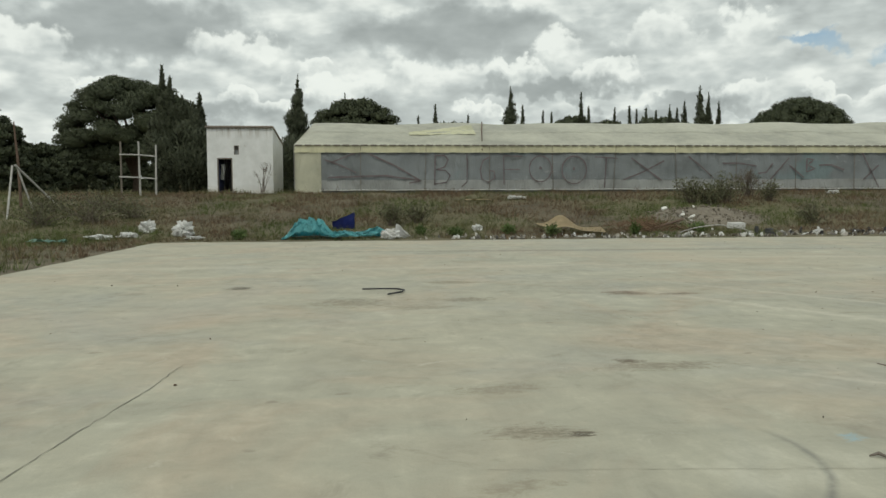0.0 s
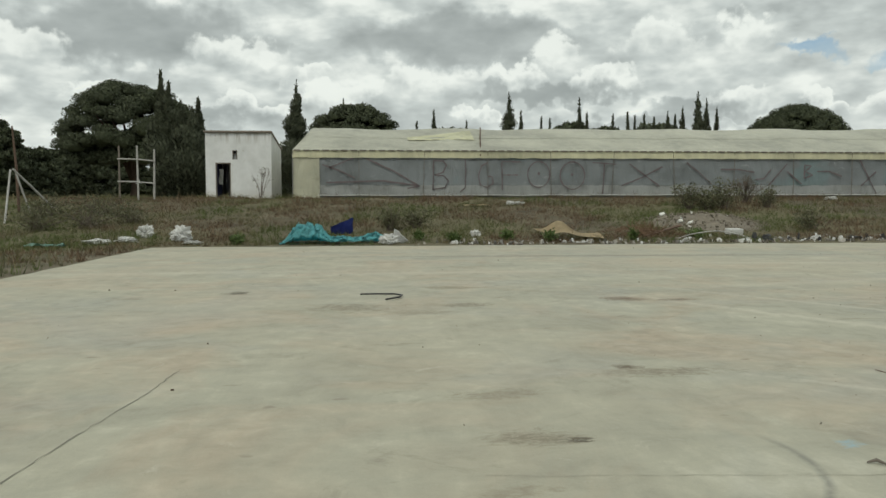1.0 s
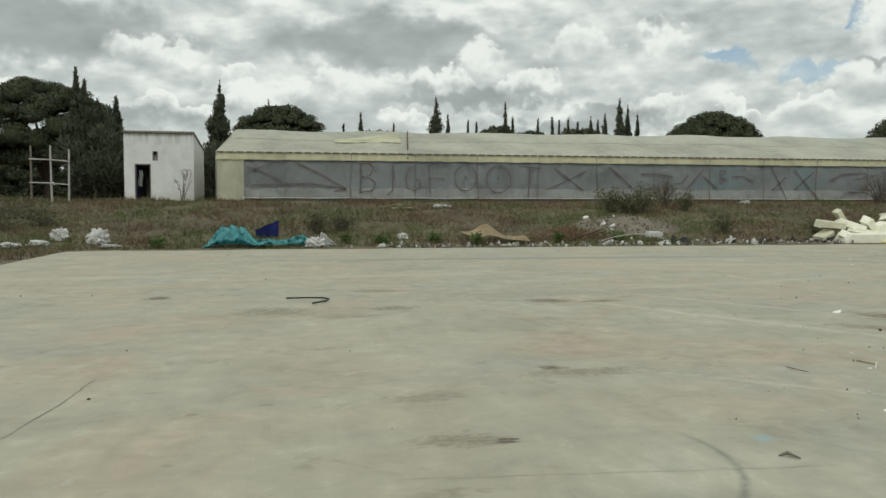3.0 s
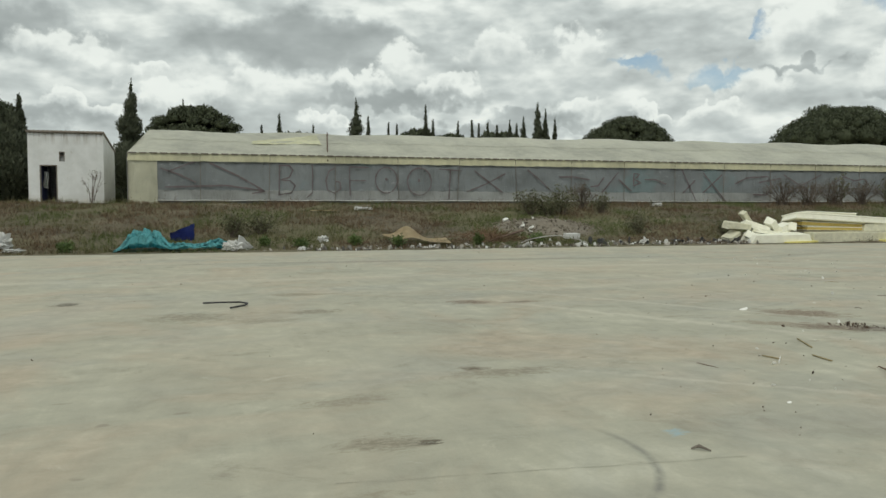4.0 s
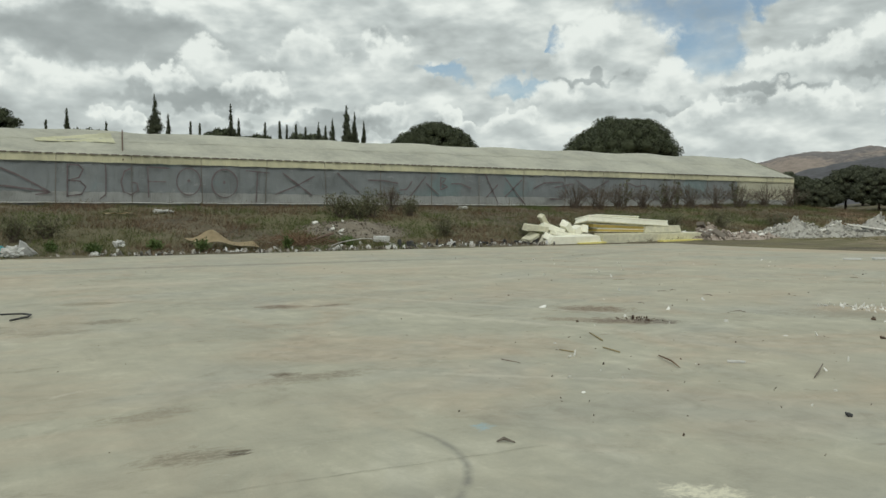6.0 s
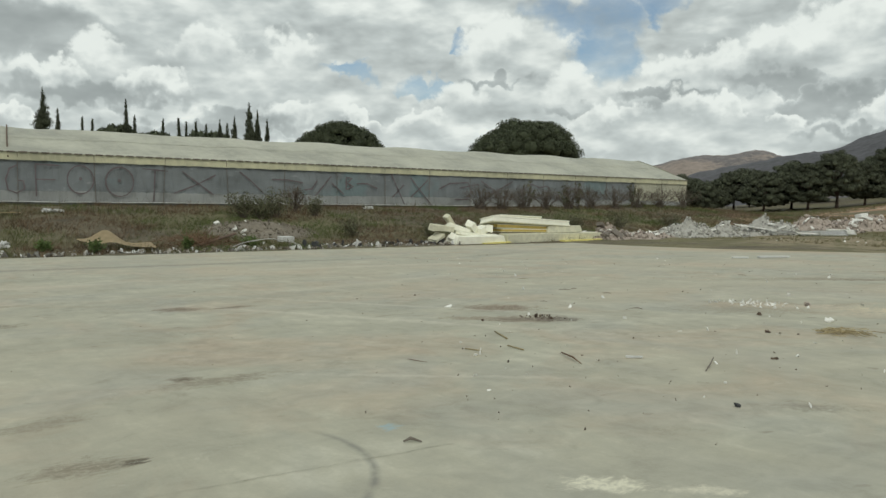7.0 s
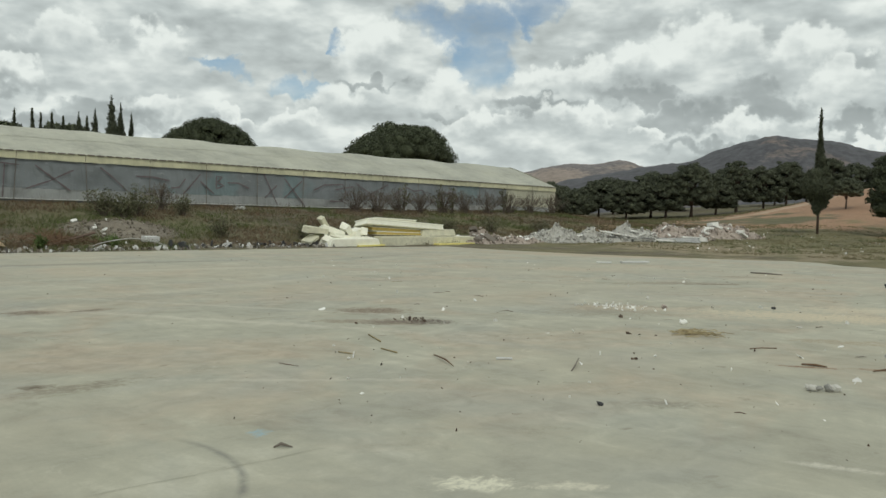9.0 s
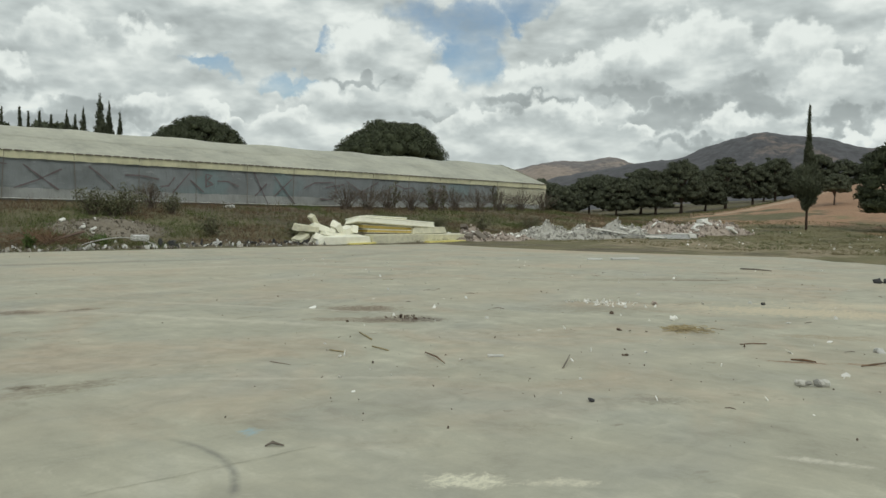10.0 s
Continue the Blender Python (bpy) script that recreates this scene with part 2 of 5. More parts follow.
    m.bump(m.math("ADD", m.noise(60, 4, 0.6), m.math("MULTIPLY", m.noise(3, 4), 1.2)), 0.35, 0.008)
    return m.m


def make_ground():
    m = Mat("dry_soil", 0.95)
    big, mid, fine = m.noise(0.09, 4, 0.55), m.noise(0.7, 6, 0.6), m.noise(9, 6, 0.7)
    v = m.math("ADD", m.math("MULTIPLY", mid, 0.6), m.math("MULTIPLY", fine, 0.4))
    c = m.ramp(v, (0.35, (0.07, 0.058, 0.038)), (0.5, (0.12, 0.10, 0.065)), (0.66, (0.21, 0.18, 0.125)))
    c = m.mix(m.span(big, 0.42, 0.6, 0.0, 0.6), c, (0.13, 0.125, 0.055))
    # the red bare hill and its track
    red = m.math("MULTIPLY", m.spot(94, 25, 38, 19, 0, m.noise(0.12, 5, 0.6), 0.3), m.span(mid, 0.3, 0.6, 0.75, 1.0))
    c = m.mix(red, c, m.ramp(fine, (0.35, (0.27, 0.15, 0.09)), (0.65, (0.45, 0.28, 0.18))))
    c = m.mix(m.math("MULTIPLY", m.spot(89, 33, 20, 1.7, -12, m.noise(0.5, 4), 0.5), 0.8), c, (0.46, 0.35, 0.25))
    c = m.mix(m.math("MULTIPLY", m.spot(46, 14, 25, 24, 0, m.noise(0.3, 5, 0.6), 0.5), 0.75), c, m.ramp(v, (0.35, (0.12, 0.115, 0.05)), (0.65, (0.23, 0.20, 0.105))))
    sand = m.math("MULTIPLY", m.spot(37.5, 17, 5.5, 12, -20, m.noise(0.5, 6, 0.65), 0.6), 0.75)
    c = m.mix(sand, c, m.ramp(fine, (0.35, (0.24, 0.19, 0.125)), (0.65, (0.38, 0.31, 0.215))))
    m.color(c)
    m.bump(m.math("ADD", fine, mid), 0.7, 0.06)
    return m.m


def make_grass(name, dry, green, bias):
    m = Mat(name, 0.85)
    patch = m.noise(0.22, 5, 0.6)
    c1 = m.ramp(m.island, (0.0, shade(dry, 0.55)), (0.5, dry), (1.0, shade(dry, 1.5)))
    c2 = m.ramp(m.island, (0.0, shade(green, 0.6)), (0.5, green), (1.0, shade(green, 1.5)))
    m.color(m.mix(m.span(patch, bias - 0.06, bias + 0.06, 0.0, 1.0), c1, c2))
    return m.m


def make_leaves(name, dark, light):
    m = Mat(name, 0.7)
    n = m.math("ADD", m.math("MULTIPLY", m.island, 0.6), m.math("MULTIPLY", m.noise(0.5, 4, 0.6), 0.4))
    m.color(m.ramp(n, (0.2, dark), (0.8, light)))
    return m.m


def make_film(name, c, see, folds, stain=0.0):
    """Old greenhouse plastic: cloudy, wrinkled, a little see-through."""
    m = Mat(name, 0.42)
    big, mid = m.noise(0.35, 4, 0.55, (1, 1, 1.6)), m.noise(2.2, 6, 0.6, (1, 1, 0.45), 0.5)
    v = m.math("ADD", m.math("MULTIPLY", big, 0.6), m.math("MULTIPLY", mid, 0.4))
    col = m.ramp(v, (0.36, shade(c, 0.72)), (0.5, c), (0.66, shade(c, 1.22)))
    if stain:
        col = m.mix(m.span(m.noise(0.30, 3, 0.5, (1, 1, 1.4), 0.4, 0.7), 0.56, 0.64, 0.0, stain), col, (0.20, 0.275, 0.285))
        col = m.mix(m.span(m.noise(2.6, 6, 0.7, (0.5, 1, 1.6), 1.6), 0.60, 0.68, 0.0, stain * 0.6), col, (0.42, 0.43, 0.43))
    m.color(col)
    m.bump(m.math("ADD", m.noise(1.3, 5, 0.6, (1.8, 1, 0.5), 1.2), m.math("MULTIPLY", mid, 0.4)), folds, 0.08)
    if see:
        t = m.nt.nodes.new("ShaderNodeBsdfTransparent")
        t.inputs[0].default_value = (0.9, 0.93, 0.95, 1)
        mx = m.nt.nodes.new("ShaderNodeMixShader")
        m.link(m.span(mid, 0.35, 0.65, see * 0.6, see * 1.4), mx.inputs[0])
        m.link(m.b.outputs[0], mx.inputs[1])
        m.link(t.outputs[0], mx.inputs[2])
        m.link(mx.outputs[0], m.nt.nodes["Material Output"].inputs[0])
    return m.m


def make_whitewash():
    m = Mat("whitewash", 0.85)
    drip, mid, fine = m.noise(2.0, 6, 0.6, (2.5, 2.5, 0.25)), m.noise(1.1, 6, 0.65), m.noise(14, 5, 0.6)
    c = m.ramp(mid, (0.3, (0.66, 0.67, 0.67)), (0.6, (0.80, 0.81, 0.82)))
    high = m.nt.nodes.new("ShaderNodeSeparateXYZ")
    m.link(m.pos, high.inputs[0])
    top = m.math("MULTIPLY", m.span(high.outputs[2], 4.75, 5.4), m.span(drip, 0.46, 0.62))
    foot = m.math("MULTIPLY", m.span(high.outputs[2], 2.3, 1.8), m.span(mid, 0.35, 0.6))
    c = m.mix(m.math("MULTIPLY", top, 0.75), c, (0.33, 0.29, 0.24))
    c = m.mix(m.math("MULTIPLY", foot, 0.6), c, (0.42, 0.36, 0.28))
    c = m.mix(m.span(m.noise(3.5, 4, 0.5), 0.68, 0.72, 0.0, 0.7), c, (0.45, 0.42, 0.37))
    m.color(c)
    m.bump(m.math("ADD", fine, m.math("MULTIPLY", mid, 1.5)), 0.4, 0.015)
    return m.m


def make_hill(name, dark, bare, bias):
    m = Mat(name, 1.0)
    a, b = m.noise(0.0045, 6, 0.6, warp=0.5), m.noise(0.05, 6, 0.7)
    v = m.math("ADD", m.math("MULTIPLY", a, 0.75), m.math("MULTIPLY", b, 0.25))
    m.color(m.mix(m.span(v, bias, bias + 0.1), m.ramp(b, (0.35, shade(dark, 0.7)), (0.65, shade(dark, 1.3))), m.ramp(b, (0.3, shade(bare, 0.75)), (0.7, shade(bare, 1.2)))))
    return m.m


# x, y, half sizes, turn, strength, colour of each stain on the slab
STAINS = [
    (-2.1, 12.9, 0.22, 0.30, 0, 0.8, (0.09, 0.075, 0.05)), (3.8, 11.5, 0.40, 0.30, 0, 0.75, (0.17, 0.12, 0.08)),
    (4.55, 11.3, 0.40, 0.16, 0, 0.75, (0.15, 0.115, 0.08)), (1.25, 4.56, 0.11, 0.06, 0, 0.95, (0.06, 0.045, 0.03)),
    (1.0, 4.62, 0.34, 0.20, 0, 0.55, (0.20, 0.17, 0.12)), (0.95, 5.75, 0.45, 0.16, 8, 0.5, (0.24, 0.20, 0.14)),
    (2.45, 6.4, 0.60, 0.22, 0, 0.55, (0.21, 0.18, 0.13)), (-0.3, 10.9, 0.65, 0.55, 0, 0.55, (0.19, 0.17, 0.12)),
    (0.7, 10.3, 0.55, 0.30, 0, 0.4, (0.2, 0.18, 0.13)), (7.75, 8.9, 0.70, 0.50, -40, 0.8, (0.19, 0.135, 0.09)),
    (7.1, 7.75, 0.52, 0.32, -45, 0.8, (0.17, 0.125, 0.085)), (7.5, 7.5, 0.45, 0.3, -45, 0.7, (0.10, 0.07, 0.05)),
    (6.7, 8.2, 0.55, 0.25, -40, 0.5, (0.2, 0.14, 0.09)), (9.35, 4.6, 0.30, 0.24, 0, 0.55, (0.34, 0.25, 0.12)),
    (12.6, 4.2, 2.3, 0.75, -62, 0.9, (0.60, 0.52, 0.38)), (14.5, 3.6, 2.6, 0.7, -50, 0.6, (0.62, 0.54, 0.40)),
    (3.08, 2.75, 0.26, 0.14, -46, 0.85, (0.72, 0.69, 0.55)), (3.45, 2.35, 0.22, 0.08, -46, 0.6, (0.70, 0.66, 0.53)),
    (10.5, 6.6, 1.3, 0.6, -45, 0.4, (0.24, 0.2, 0.15)), (16.5, 9.0, 2.2, 0.5, -30, 0.45, (0.22, 0.18, 0.13)),
    (28.0, 17.5, 7.0, 2.0, -60, 0.55, (0.47, 0.36, 0.24)), (33.0, 23.0, 3.0, 4.0, 0, 0.55, (0.44, 0.34, 0.23)),
    (6.5, 21.5, 9.0, 0.45, -3, 0.5, (0.20, 0.195, 0.18)), (18.5, 21.0, 5.0, 0.5, 20, 0.3, (0.22, 0.21, 0.19)),
    (5.2, 12.6, 4.5, 0.5, 5, 0.25, (0.24, 0.235, 0.21)), (-3.6, 9.5, 3.0, 1.2, 10, 0.25, (0.50, 0.42, 0.33)),
    (2.81, 4.33, 0.10, 0.08, 30, 0.6, (0.30, 0.45, 0.52)),
    (2.26, 6.62, 0.16, 0.10, 0, 0.8, (0.16, 0.13, 0.09)), (0.66, 3.72, 0.30, 0.14, 20, 0.4, (0.24, 0.20, 0.14)), (1.4, 11.05, 0.40, 0.30, 0, 0.6, (0.20, 0.17, 0.12)),
    (1.4, 13.4, 0.60, 0.30, 0, 0.6, (0.22, 0.20, 0.14)), (17.3, 8.1, 0.9, 0.25, -40, 0.8, (0.19, 0.15, 0.11)), (8.08, 2.78, 0.30, 0.06, -60, 0.85, (0.22, 0.11, 0.06)),
    (8.45, 2.27, 0.25, 0.07, -60, 0.7, (0.28, 0.17, 0.10)), (10.1, 3.17, 0.7, 0.25, -60, 0.5, (0.34, 0.27, 0.18)), (4.85, 1.5, 0.35, 0.06, -70, 0.7, (0.60, 0.57, 0.48)),
    (5.6, 2.9, 0.35, 0.16, -45, 0.45, (0.22, 0.2, 0.16)), (20.3, 8.9, 0.8, 0.2, -50, 0.6, (0.2, 0.16, 0.12)), (11.5, 6.4, 0.9, 0.25, -45, 0.6, (0.52, 0.46, 0.36)),
]
TRACKS = [(5.6, 9.0, 4.2, 0.16, -62, 0.5), (6.6, 10.2, 4.8, 0.12, -60, 0.4), (2.5, 16.5, 6.0, 0.4, 4, 0.35), (12.0, 18.0, 7.0, 0.5, -8, 0.35),
          (4.1, 5.4, 1.9, 0.07, -40, 0.4), (-4.0, 17.0, 5.0, 0.5, 3, 0.35), (9.5, 14.0, 5.0, 0.3, 15, 0.3)]

concrete, soil = make_concrete(), make_ground()
whitewash = make_whitewash()
wall_film = make_film("clouded_wall_film", (0.225, 0.245, 0.255), 0.16, 0.9, 0.8)
skirt_film = make_film("pale_skirt_film", (0.315, 0.325, 0.32), 0.05, 0.9)
eave_film = make_film("yellowed_eave_film", (0.56, 0.54, 0.37), 0.0, 0.5)
patch_film = make_film("yellow_patch_film", (0.52, 0.51, 0.33), 0.0, 0.6)
roof_film = make_film("dusty_roof_film", (0.40, 0.395, 0.315), 0.0, 0.35)
end_film = make_film("yellowed_end_film", (0.50, 0.49, 0.38), 0.06, 0.8)
galvanised = plain("galvanised_steel", (0.30, 0.31, 0.32), 9, 0.25, 0.5, 0.6)
dark_base = plain("dirty_kerb", (0.12, 0.125, 0.12), 5, 0.35, 0.9)
red_paint = plain("faded_spray_paint", (0.155, 0.125, 0.13), 3, 0.3, 0.7)
clod = plain("dark_clods", (0.09, 0.062, 0.045), 12, 0.4, 0.95, islands=0.6)
rust = plain("rusty_iron", (0.13, 0.085, 0.062), 12, 0.4, 0.85)
grey_wood = plain("weathered_wood", (0.19, 0.165, 0.14), 10, 0.35, 0.9)
pale_pole = plain("bleached_pole", (0.44, 0.43, 0.41), 8, 0.25, 0.8)
dark_room = plain("dim_plaster", (0.10, 0.10, 0.11), 3, 0.3, 0.9)
tile_red = plain("faded_roof_tile", (0.23, 0.20, 0.17), 9, 0.35, 0.85)
bark = plain("pine_bark", (0.12, 0.085, 0.065), 6, 0.4, 0.95, bump=0.8, depth=0.05)
pine_leaf = make_leaves("pine_needles", (0.040, 0.050, 0.026), (0.082, 0.098, 0.048))
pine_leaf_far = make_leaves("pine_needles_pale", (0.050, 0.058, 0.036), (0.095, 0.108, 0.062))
cypress_leaf = make_leaves("cypress_needles", (0.040, 0.049, 0.028), (0.082, 0.094, 0.053))
bush_leaf = make_leaves("bush_leaves", (0.065, 0.07, 0.035), (0.17, 0.17, 0.09))
weed_leaf = make_leaves("fresh_weeds", (0.05, 0.085, 0.02), (0.14, 0.20, 0.06))
dry_twig = plain("dry_twigs", (0.13, 0.105, 0.085), 8, 0.35, 0.95)
brown_brush = plain("dead_brush", (0.17, 0.105, 0.065), 8, 0.4, 0.95, islands=0.3)
grass_bank = make_grass("bank_grass", (0.150, 0.104, 0.064), (0.098, 0.122, 0.038), 0.50)
grass_field = make_grass("field_grass", (0.19, 0.165, 0.09), (0.115, 0.13, 0.05), 0.52)
turquoise = plain("turquoise_tarpaulin", (0.16, 0.55, 0.60), 7, 0.25, 0.5, bump=0.5, depth=0.03)
royal_blue = plain("blue_plastic", (0.03, 0.05, 0.24), 6, 0.25, 0.45)
crack_fill = plain("cracked_concrete", (0.25, 0.24, 0.20), 9, 0.3, 0.95)
hair_fill = plain("hairline_dirt", (0.35, 0.335, 0.275), 9, 0.3, 0.95)
white_plastic = plain("white_plastic", (0.64, 0.64, 0.63), 8, 0.18, 0.5, bump=0.5, depth=0.03)
cardboard = plain("sun_bleached_cardboard", (0.52, 0.42, 0.27), 6, 0.18, 0.85)
foam = plain("cream_foam_skin", (0.92, 0.91, 0.79), 4, 0.12, 0.6)
foam_dirty = plain("soiled_foam_skin", (0.66, 0.64, 0.50), 5, 0.25, 0.75)
foam_core = plain("yellow_foam_core", (0.76, 0.68, 0.26), 9, 0.2, 0.9)
foam_core_old = plain("brown_foam_core", (0.62, 0.47, 0.14), 9, 0.25, 0.9)
rubble_grey = plain("grey_rubble", (0.43, 0.42, 0.39), 9, 0.3, 0.95, islands=0.9)
rubble_red = plain("brick_rubble", (0.38, 0.325, 0.285), 9, 0.35, 0.95, islands=0.9)
rubble_white = plain("plaster_rubble", (0.74, 0.73, 0.70), 9, 0.2, 0.95, islands=0.6)
gravel_mat = plain("gravel_stones", (0.20, 0.175, 0.14), 9, 0.35, 0.95, islands=0.7)
litter_mat = plain("pale_litter", (0.26, 0.245, 0.22), 9, 0.4, 0.8, islands=1.5)
black_rubber = plain("black_rubber", (0.03, 0.03, 0.032), 12, 0.3, 0.6)
straw = plain("straw", (0.40, 0.33, 0.19), 12, 0.3, 0.9, islands=0.6)
hill_pale = make_hill("bare_far_hill", (0.17, 0.155, 0.155), (0.29, 0.24, 0.21), 0.46)
hill_dark = make_hill("burnt_far_hill", (0.088, 0.088, 0.098), (0.22, 0.17, 0.145), 0.56)


# ---- lie of the land ----


def smooth(a, b, v):
    u = min(1.0, max(0.0, (v - a) / (b - a)))
    return u * u * (3 - 2 * u)


def land(x, y):
    """Height of the ground: flat round the slab, a bank up to the greenhouse, a bare hill to the east."""
    up = 1.80 * (0.55 * smooth(27.9, 43.0, y) + 0.45 * min(1.0, max(0.0, (y - 27.9) / 13.5)))
    z = up * (1 - 0.8 * smooth(50, 74, x)) + 0.2 * smooth(60, 80, x) * smooth(32, 75, y)
    z += 0.20 * smooth(34, 60, x) * smooth(12, 24, y)
    z += 6.2 * math.exp(-((x - 118) / 28.0) ** 2 / 2 - ((y - 22) / 12.0) ** 2 / 2)
    z += 5.0 * math.exp(-((x - 165) ** 2 + (y - 50) ** 2) / (2 * 38.0 ** 2))
    return z

# ---- builders ----


def mesh_of(name, verts, faces, mat, soft=False):
    me = bpy.data.meshes.new(name)
    if isinstance(faces, np.ndarray):
        n, k = faces.shape
        me.vertices.add(len(verts))
        me.vertices.foreach_set("co", np.asarray(verts, np.float32).ravel())
        me.loops.add(n * k)
        me.loops.foreach_set("vertex_index", faces.astype(np.int32).ravel())
        me.polygons.add(n)
        me.polygons.foreach_set("loop_start", np.arange(0, n * k, k, dtype=np.int32))
    else:
        me.from_pydata([tuple(v) for v in verts], [], faces)
    me.materials.append(mat)
    if soft:
        me.polygons.foreach_set("use_smooth", [True] * len(me.polygons))
    me.update(calc_edges=True)
    me.validate()
    return me


def finish(bm, name, mat, soft=False):
    bmesh.ops.recalc_face_normals(bm, faces=bm.faces)
    me = bpy.data.meshes.new(name)
    bm.to_mesh(me)
    bm.free()
    me.materials.append(mat)
    if soft:
        me.polygons.foreach_set("use_smooth", [True] * len(me.polygons))
    return me


def thing(name, base, label, category, group="", kind=""):
    ob = new(name)
    ob.location = base
    ob.empty_display_size = 0.2
    return tagged(ob, label, category, group, kind)


def part(name, data, mat=None, parent=None, label="", soft=False):
    """Links a bmesh or mesh, in world coordinates, as one part under a thing."""
    me = finish(data, name, mat, soft) if isinstance(data, bmesh.types.BMesh) else data
    ob = new(name, me)
    if parent is not None:
        ob.parent = parent
        at, up = Vector(parent.location), parent.parent
        while up is not None:
            at, up = at + Vector(up.location), up.parent
        ob.matrix_parent_inverse = Matrix.Translation(at).inverted()
    return tagged(ob, label)


def solo(name, data, mat, label, category, group="", kind="", soft=False):
    me = finish(data, name, mat, soft) if isinstance(data, bmesh.types.BMesh) else data
    return tagged(new(name, me), label, category, group, kind)


def add_box(bm, centre, size, turn=(0, 0, 0), bevel=0.0):
    m = Matrix.LocRotScale(centre, Euler([radians(a) for a in turn]), None) @ Matrix.Diagonal((*size, 1))
    r = bmesh.ops.create_cube(bm, size=1.0, matrix=m)
    if bevel:
        edges = list({e for v in r["verts"] for e in v.link_edges})
        bmesh.ops.bevel(bm, geom=edges, offset=bevel, segments=2, affect="EDGES", profile=0.6)
    return bm


def boxed(centre, size, turn=(0, 0, 0), bevel=0.0):
    return add_box(bmesh.new(), centre, size, turn, bevel)


def add_tube(bm, pts, radii, sides=6):
    """A tapered tube along a line of points."""
    pts = [Vector(p) for p in pts]
    rings = []
    for i, p in enumerate(pts):
        way = (pts[min(i + 1, len(pts) - 1)] - pts[max(i - 1, 0)]).normalized()
        a = way.cross(Vector((0.31, 0.17, 0.93)))
        a = a.normalized() if a.length > 1e-4 else way.orthogonal().normalized()
        b = way.cross(a)
        r = radii[i] if isinstance(radii, (list, tuple)) else radii
        rings.append([bm.verts.new(p + (a * math.cos(k * math.tau / sides) + b * math.sin(k * math.tau / sides)) * r) for k in range(sides)])
    for u, v in zip(rings, rings[1:]):
        for k in range(sides):
            bm.faces.new((u[k], u[(k + 1) % sides], v[(k + 1) % sides], v[k]))
    bm.faces.new(rings[0][::-1])
    bm.faces.new(rings[-1])
    return bm


def tube(pts, radii, sides=6):
    return add_tube(bmesh.new(), pts, radii, sides)


def add_stone(bm, centre, size, rng, rough=0.3):
    """An irregular lump."""
    m = Matrix.LocRotScale(centre, Euler([rng.uniform(0, 6.3) for _ in range(3)]), None) @ Matrix.Diagonal((*size, 1))
    r = bmesh.ops.create_icosphere(bm, subdivisions=1, radius=0.5, matrix=m)
    c = Vector(centre)
    for v in r["verts"]:
        v.co = c + (v.co - c) * (1 + rng.uniform(-rough, rough))
    return bm


def drape(fn, nu, nv):
    """A cloth: fn(u, v) gives a point; returned as a thin two-sided shell."""
    verts, faces = [], []
    for j in range(nv + 1):
        for i in range(nu + 1):
            verts.append(Vector(fn(i / nu, j / nv)))
    for j in range(nv):
        for i in range(nu):
            a = j * (nu + 1) + i
            faces.append((a, a + 1, a + nu + 2, a + nu + 1))
    bm = bmesh.new()
    vs = [bm.verts.new(p) for p in verts]
    for f in faces:
        bm.faces.new([vs[k] for k in f])
    bmesh.ops.solidify(bm, geom=bm.faces[:], thickness=0.012)
    return bm


def rag(v, size=1.0, seed=0.0):
    return noise.fractal(Vector(v) * size + Vector((seed, seed * 0.7, 0)), 0.7, 2.0, 4)


def leaf_cloud(centres, radii, count, size, seed, flat=0.0, drop=1.0, long=1.0):
    """Many small leaf blades over the clumps of a crown. Returns vertices and triangles."""
    g = np.random.default_rng(seed)
    centres, radii = np.array(centres, float), np.array(radii, float)
    w = (radii[:, 0] * radii[:, 2]) ** 1.0
    pick = g.choice(len(centres), count, p=w / w.sum())
    d = g.normal(size=(count, 3))
    d /= np.linalg.norm(d, axis=1)[:, None]
    d[:, 2] = np.where(d[:, 2] < -0.35, -d[:, 2], d[:, 2]) if flat else d[:, 2]
    p = centres[pick] + d * radii[pick] * g.uniform(0.60, 1.12, (count, 1))
    a = g.normal(size=(count, 3)) + d * 0.8 * long
    a[:, 2] += 0.5 * drop
    a /= np.linalg.norm(a, axis=1)[:, None]
    b = np.cross(a, g.normal(size=(count, 3)))
    b /= np.linalg.norm(b, axis=1)[:, None] + 1e-9
    s = size * g.uniform(0.6, 1.4, (count, 1))
    tri = np.stack([p - b * s * 0.45, p + b * s * 0.45, p + a * s * 1.25 * long], 1)
    facing = np.cross(tri[:, 1] - tri[:, 0], tri[:, 2] - tri[:, 0])
    away = (facing * d).sum(1) < 0
    tri[away] = tri[away][:, [1, 0, 2]]
    facing[away] *= -1
    facing /= np.linalg.norm(facing, axis=1)[:, None] + 1e-9
    lay = d * 0.55 + facing
    lay /= np.linalg.norm(lay, axis=1)[:, None]
    return tri.reshape(-1, 3), np.arange(count * 3).reshape(-1, 3), np.repeat(lay, 3, 0)


def ball():
    bm = bmesh.new()
    bmesh.ops.create_icosphere(bm, subdivisions=2, radius=1.0)
    bm.verts.index_update()
    out = np.array([v.co[:] for v in bm.verts]), np.array([[v.index for v in f.verts] for f in bm.faces])
    bm.free()
    return out


BALL, BALL_FACES = ball()


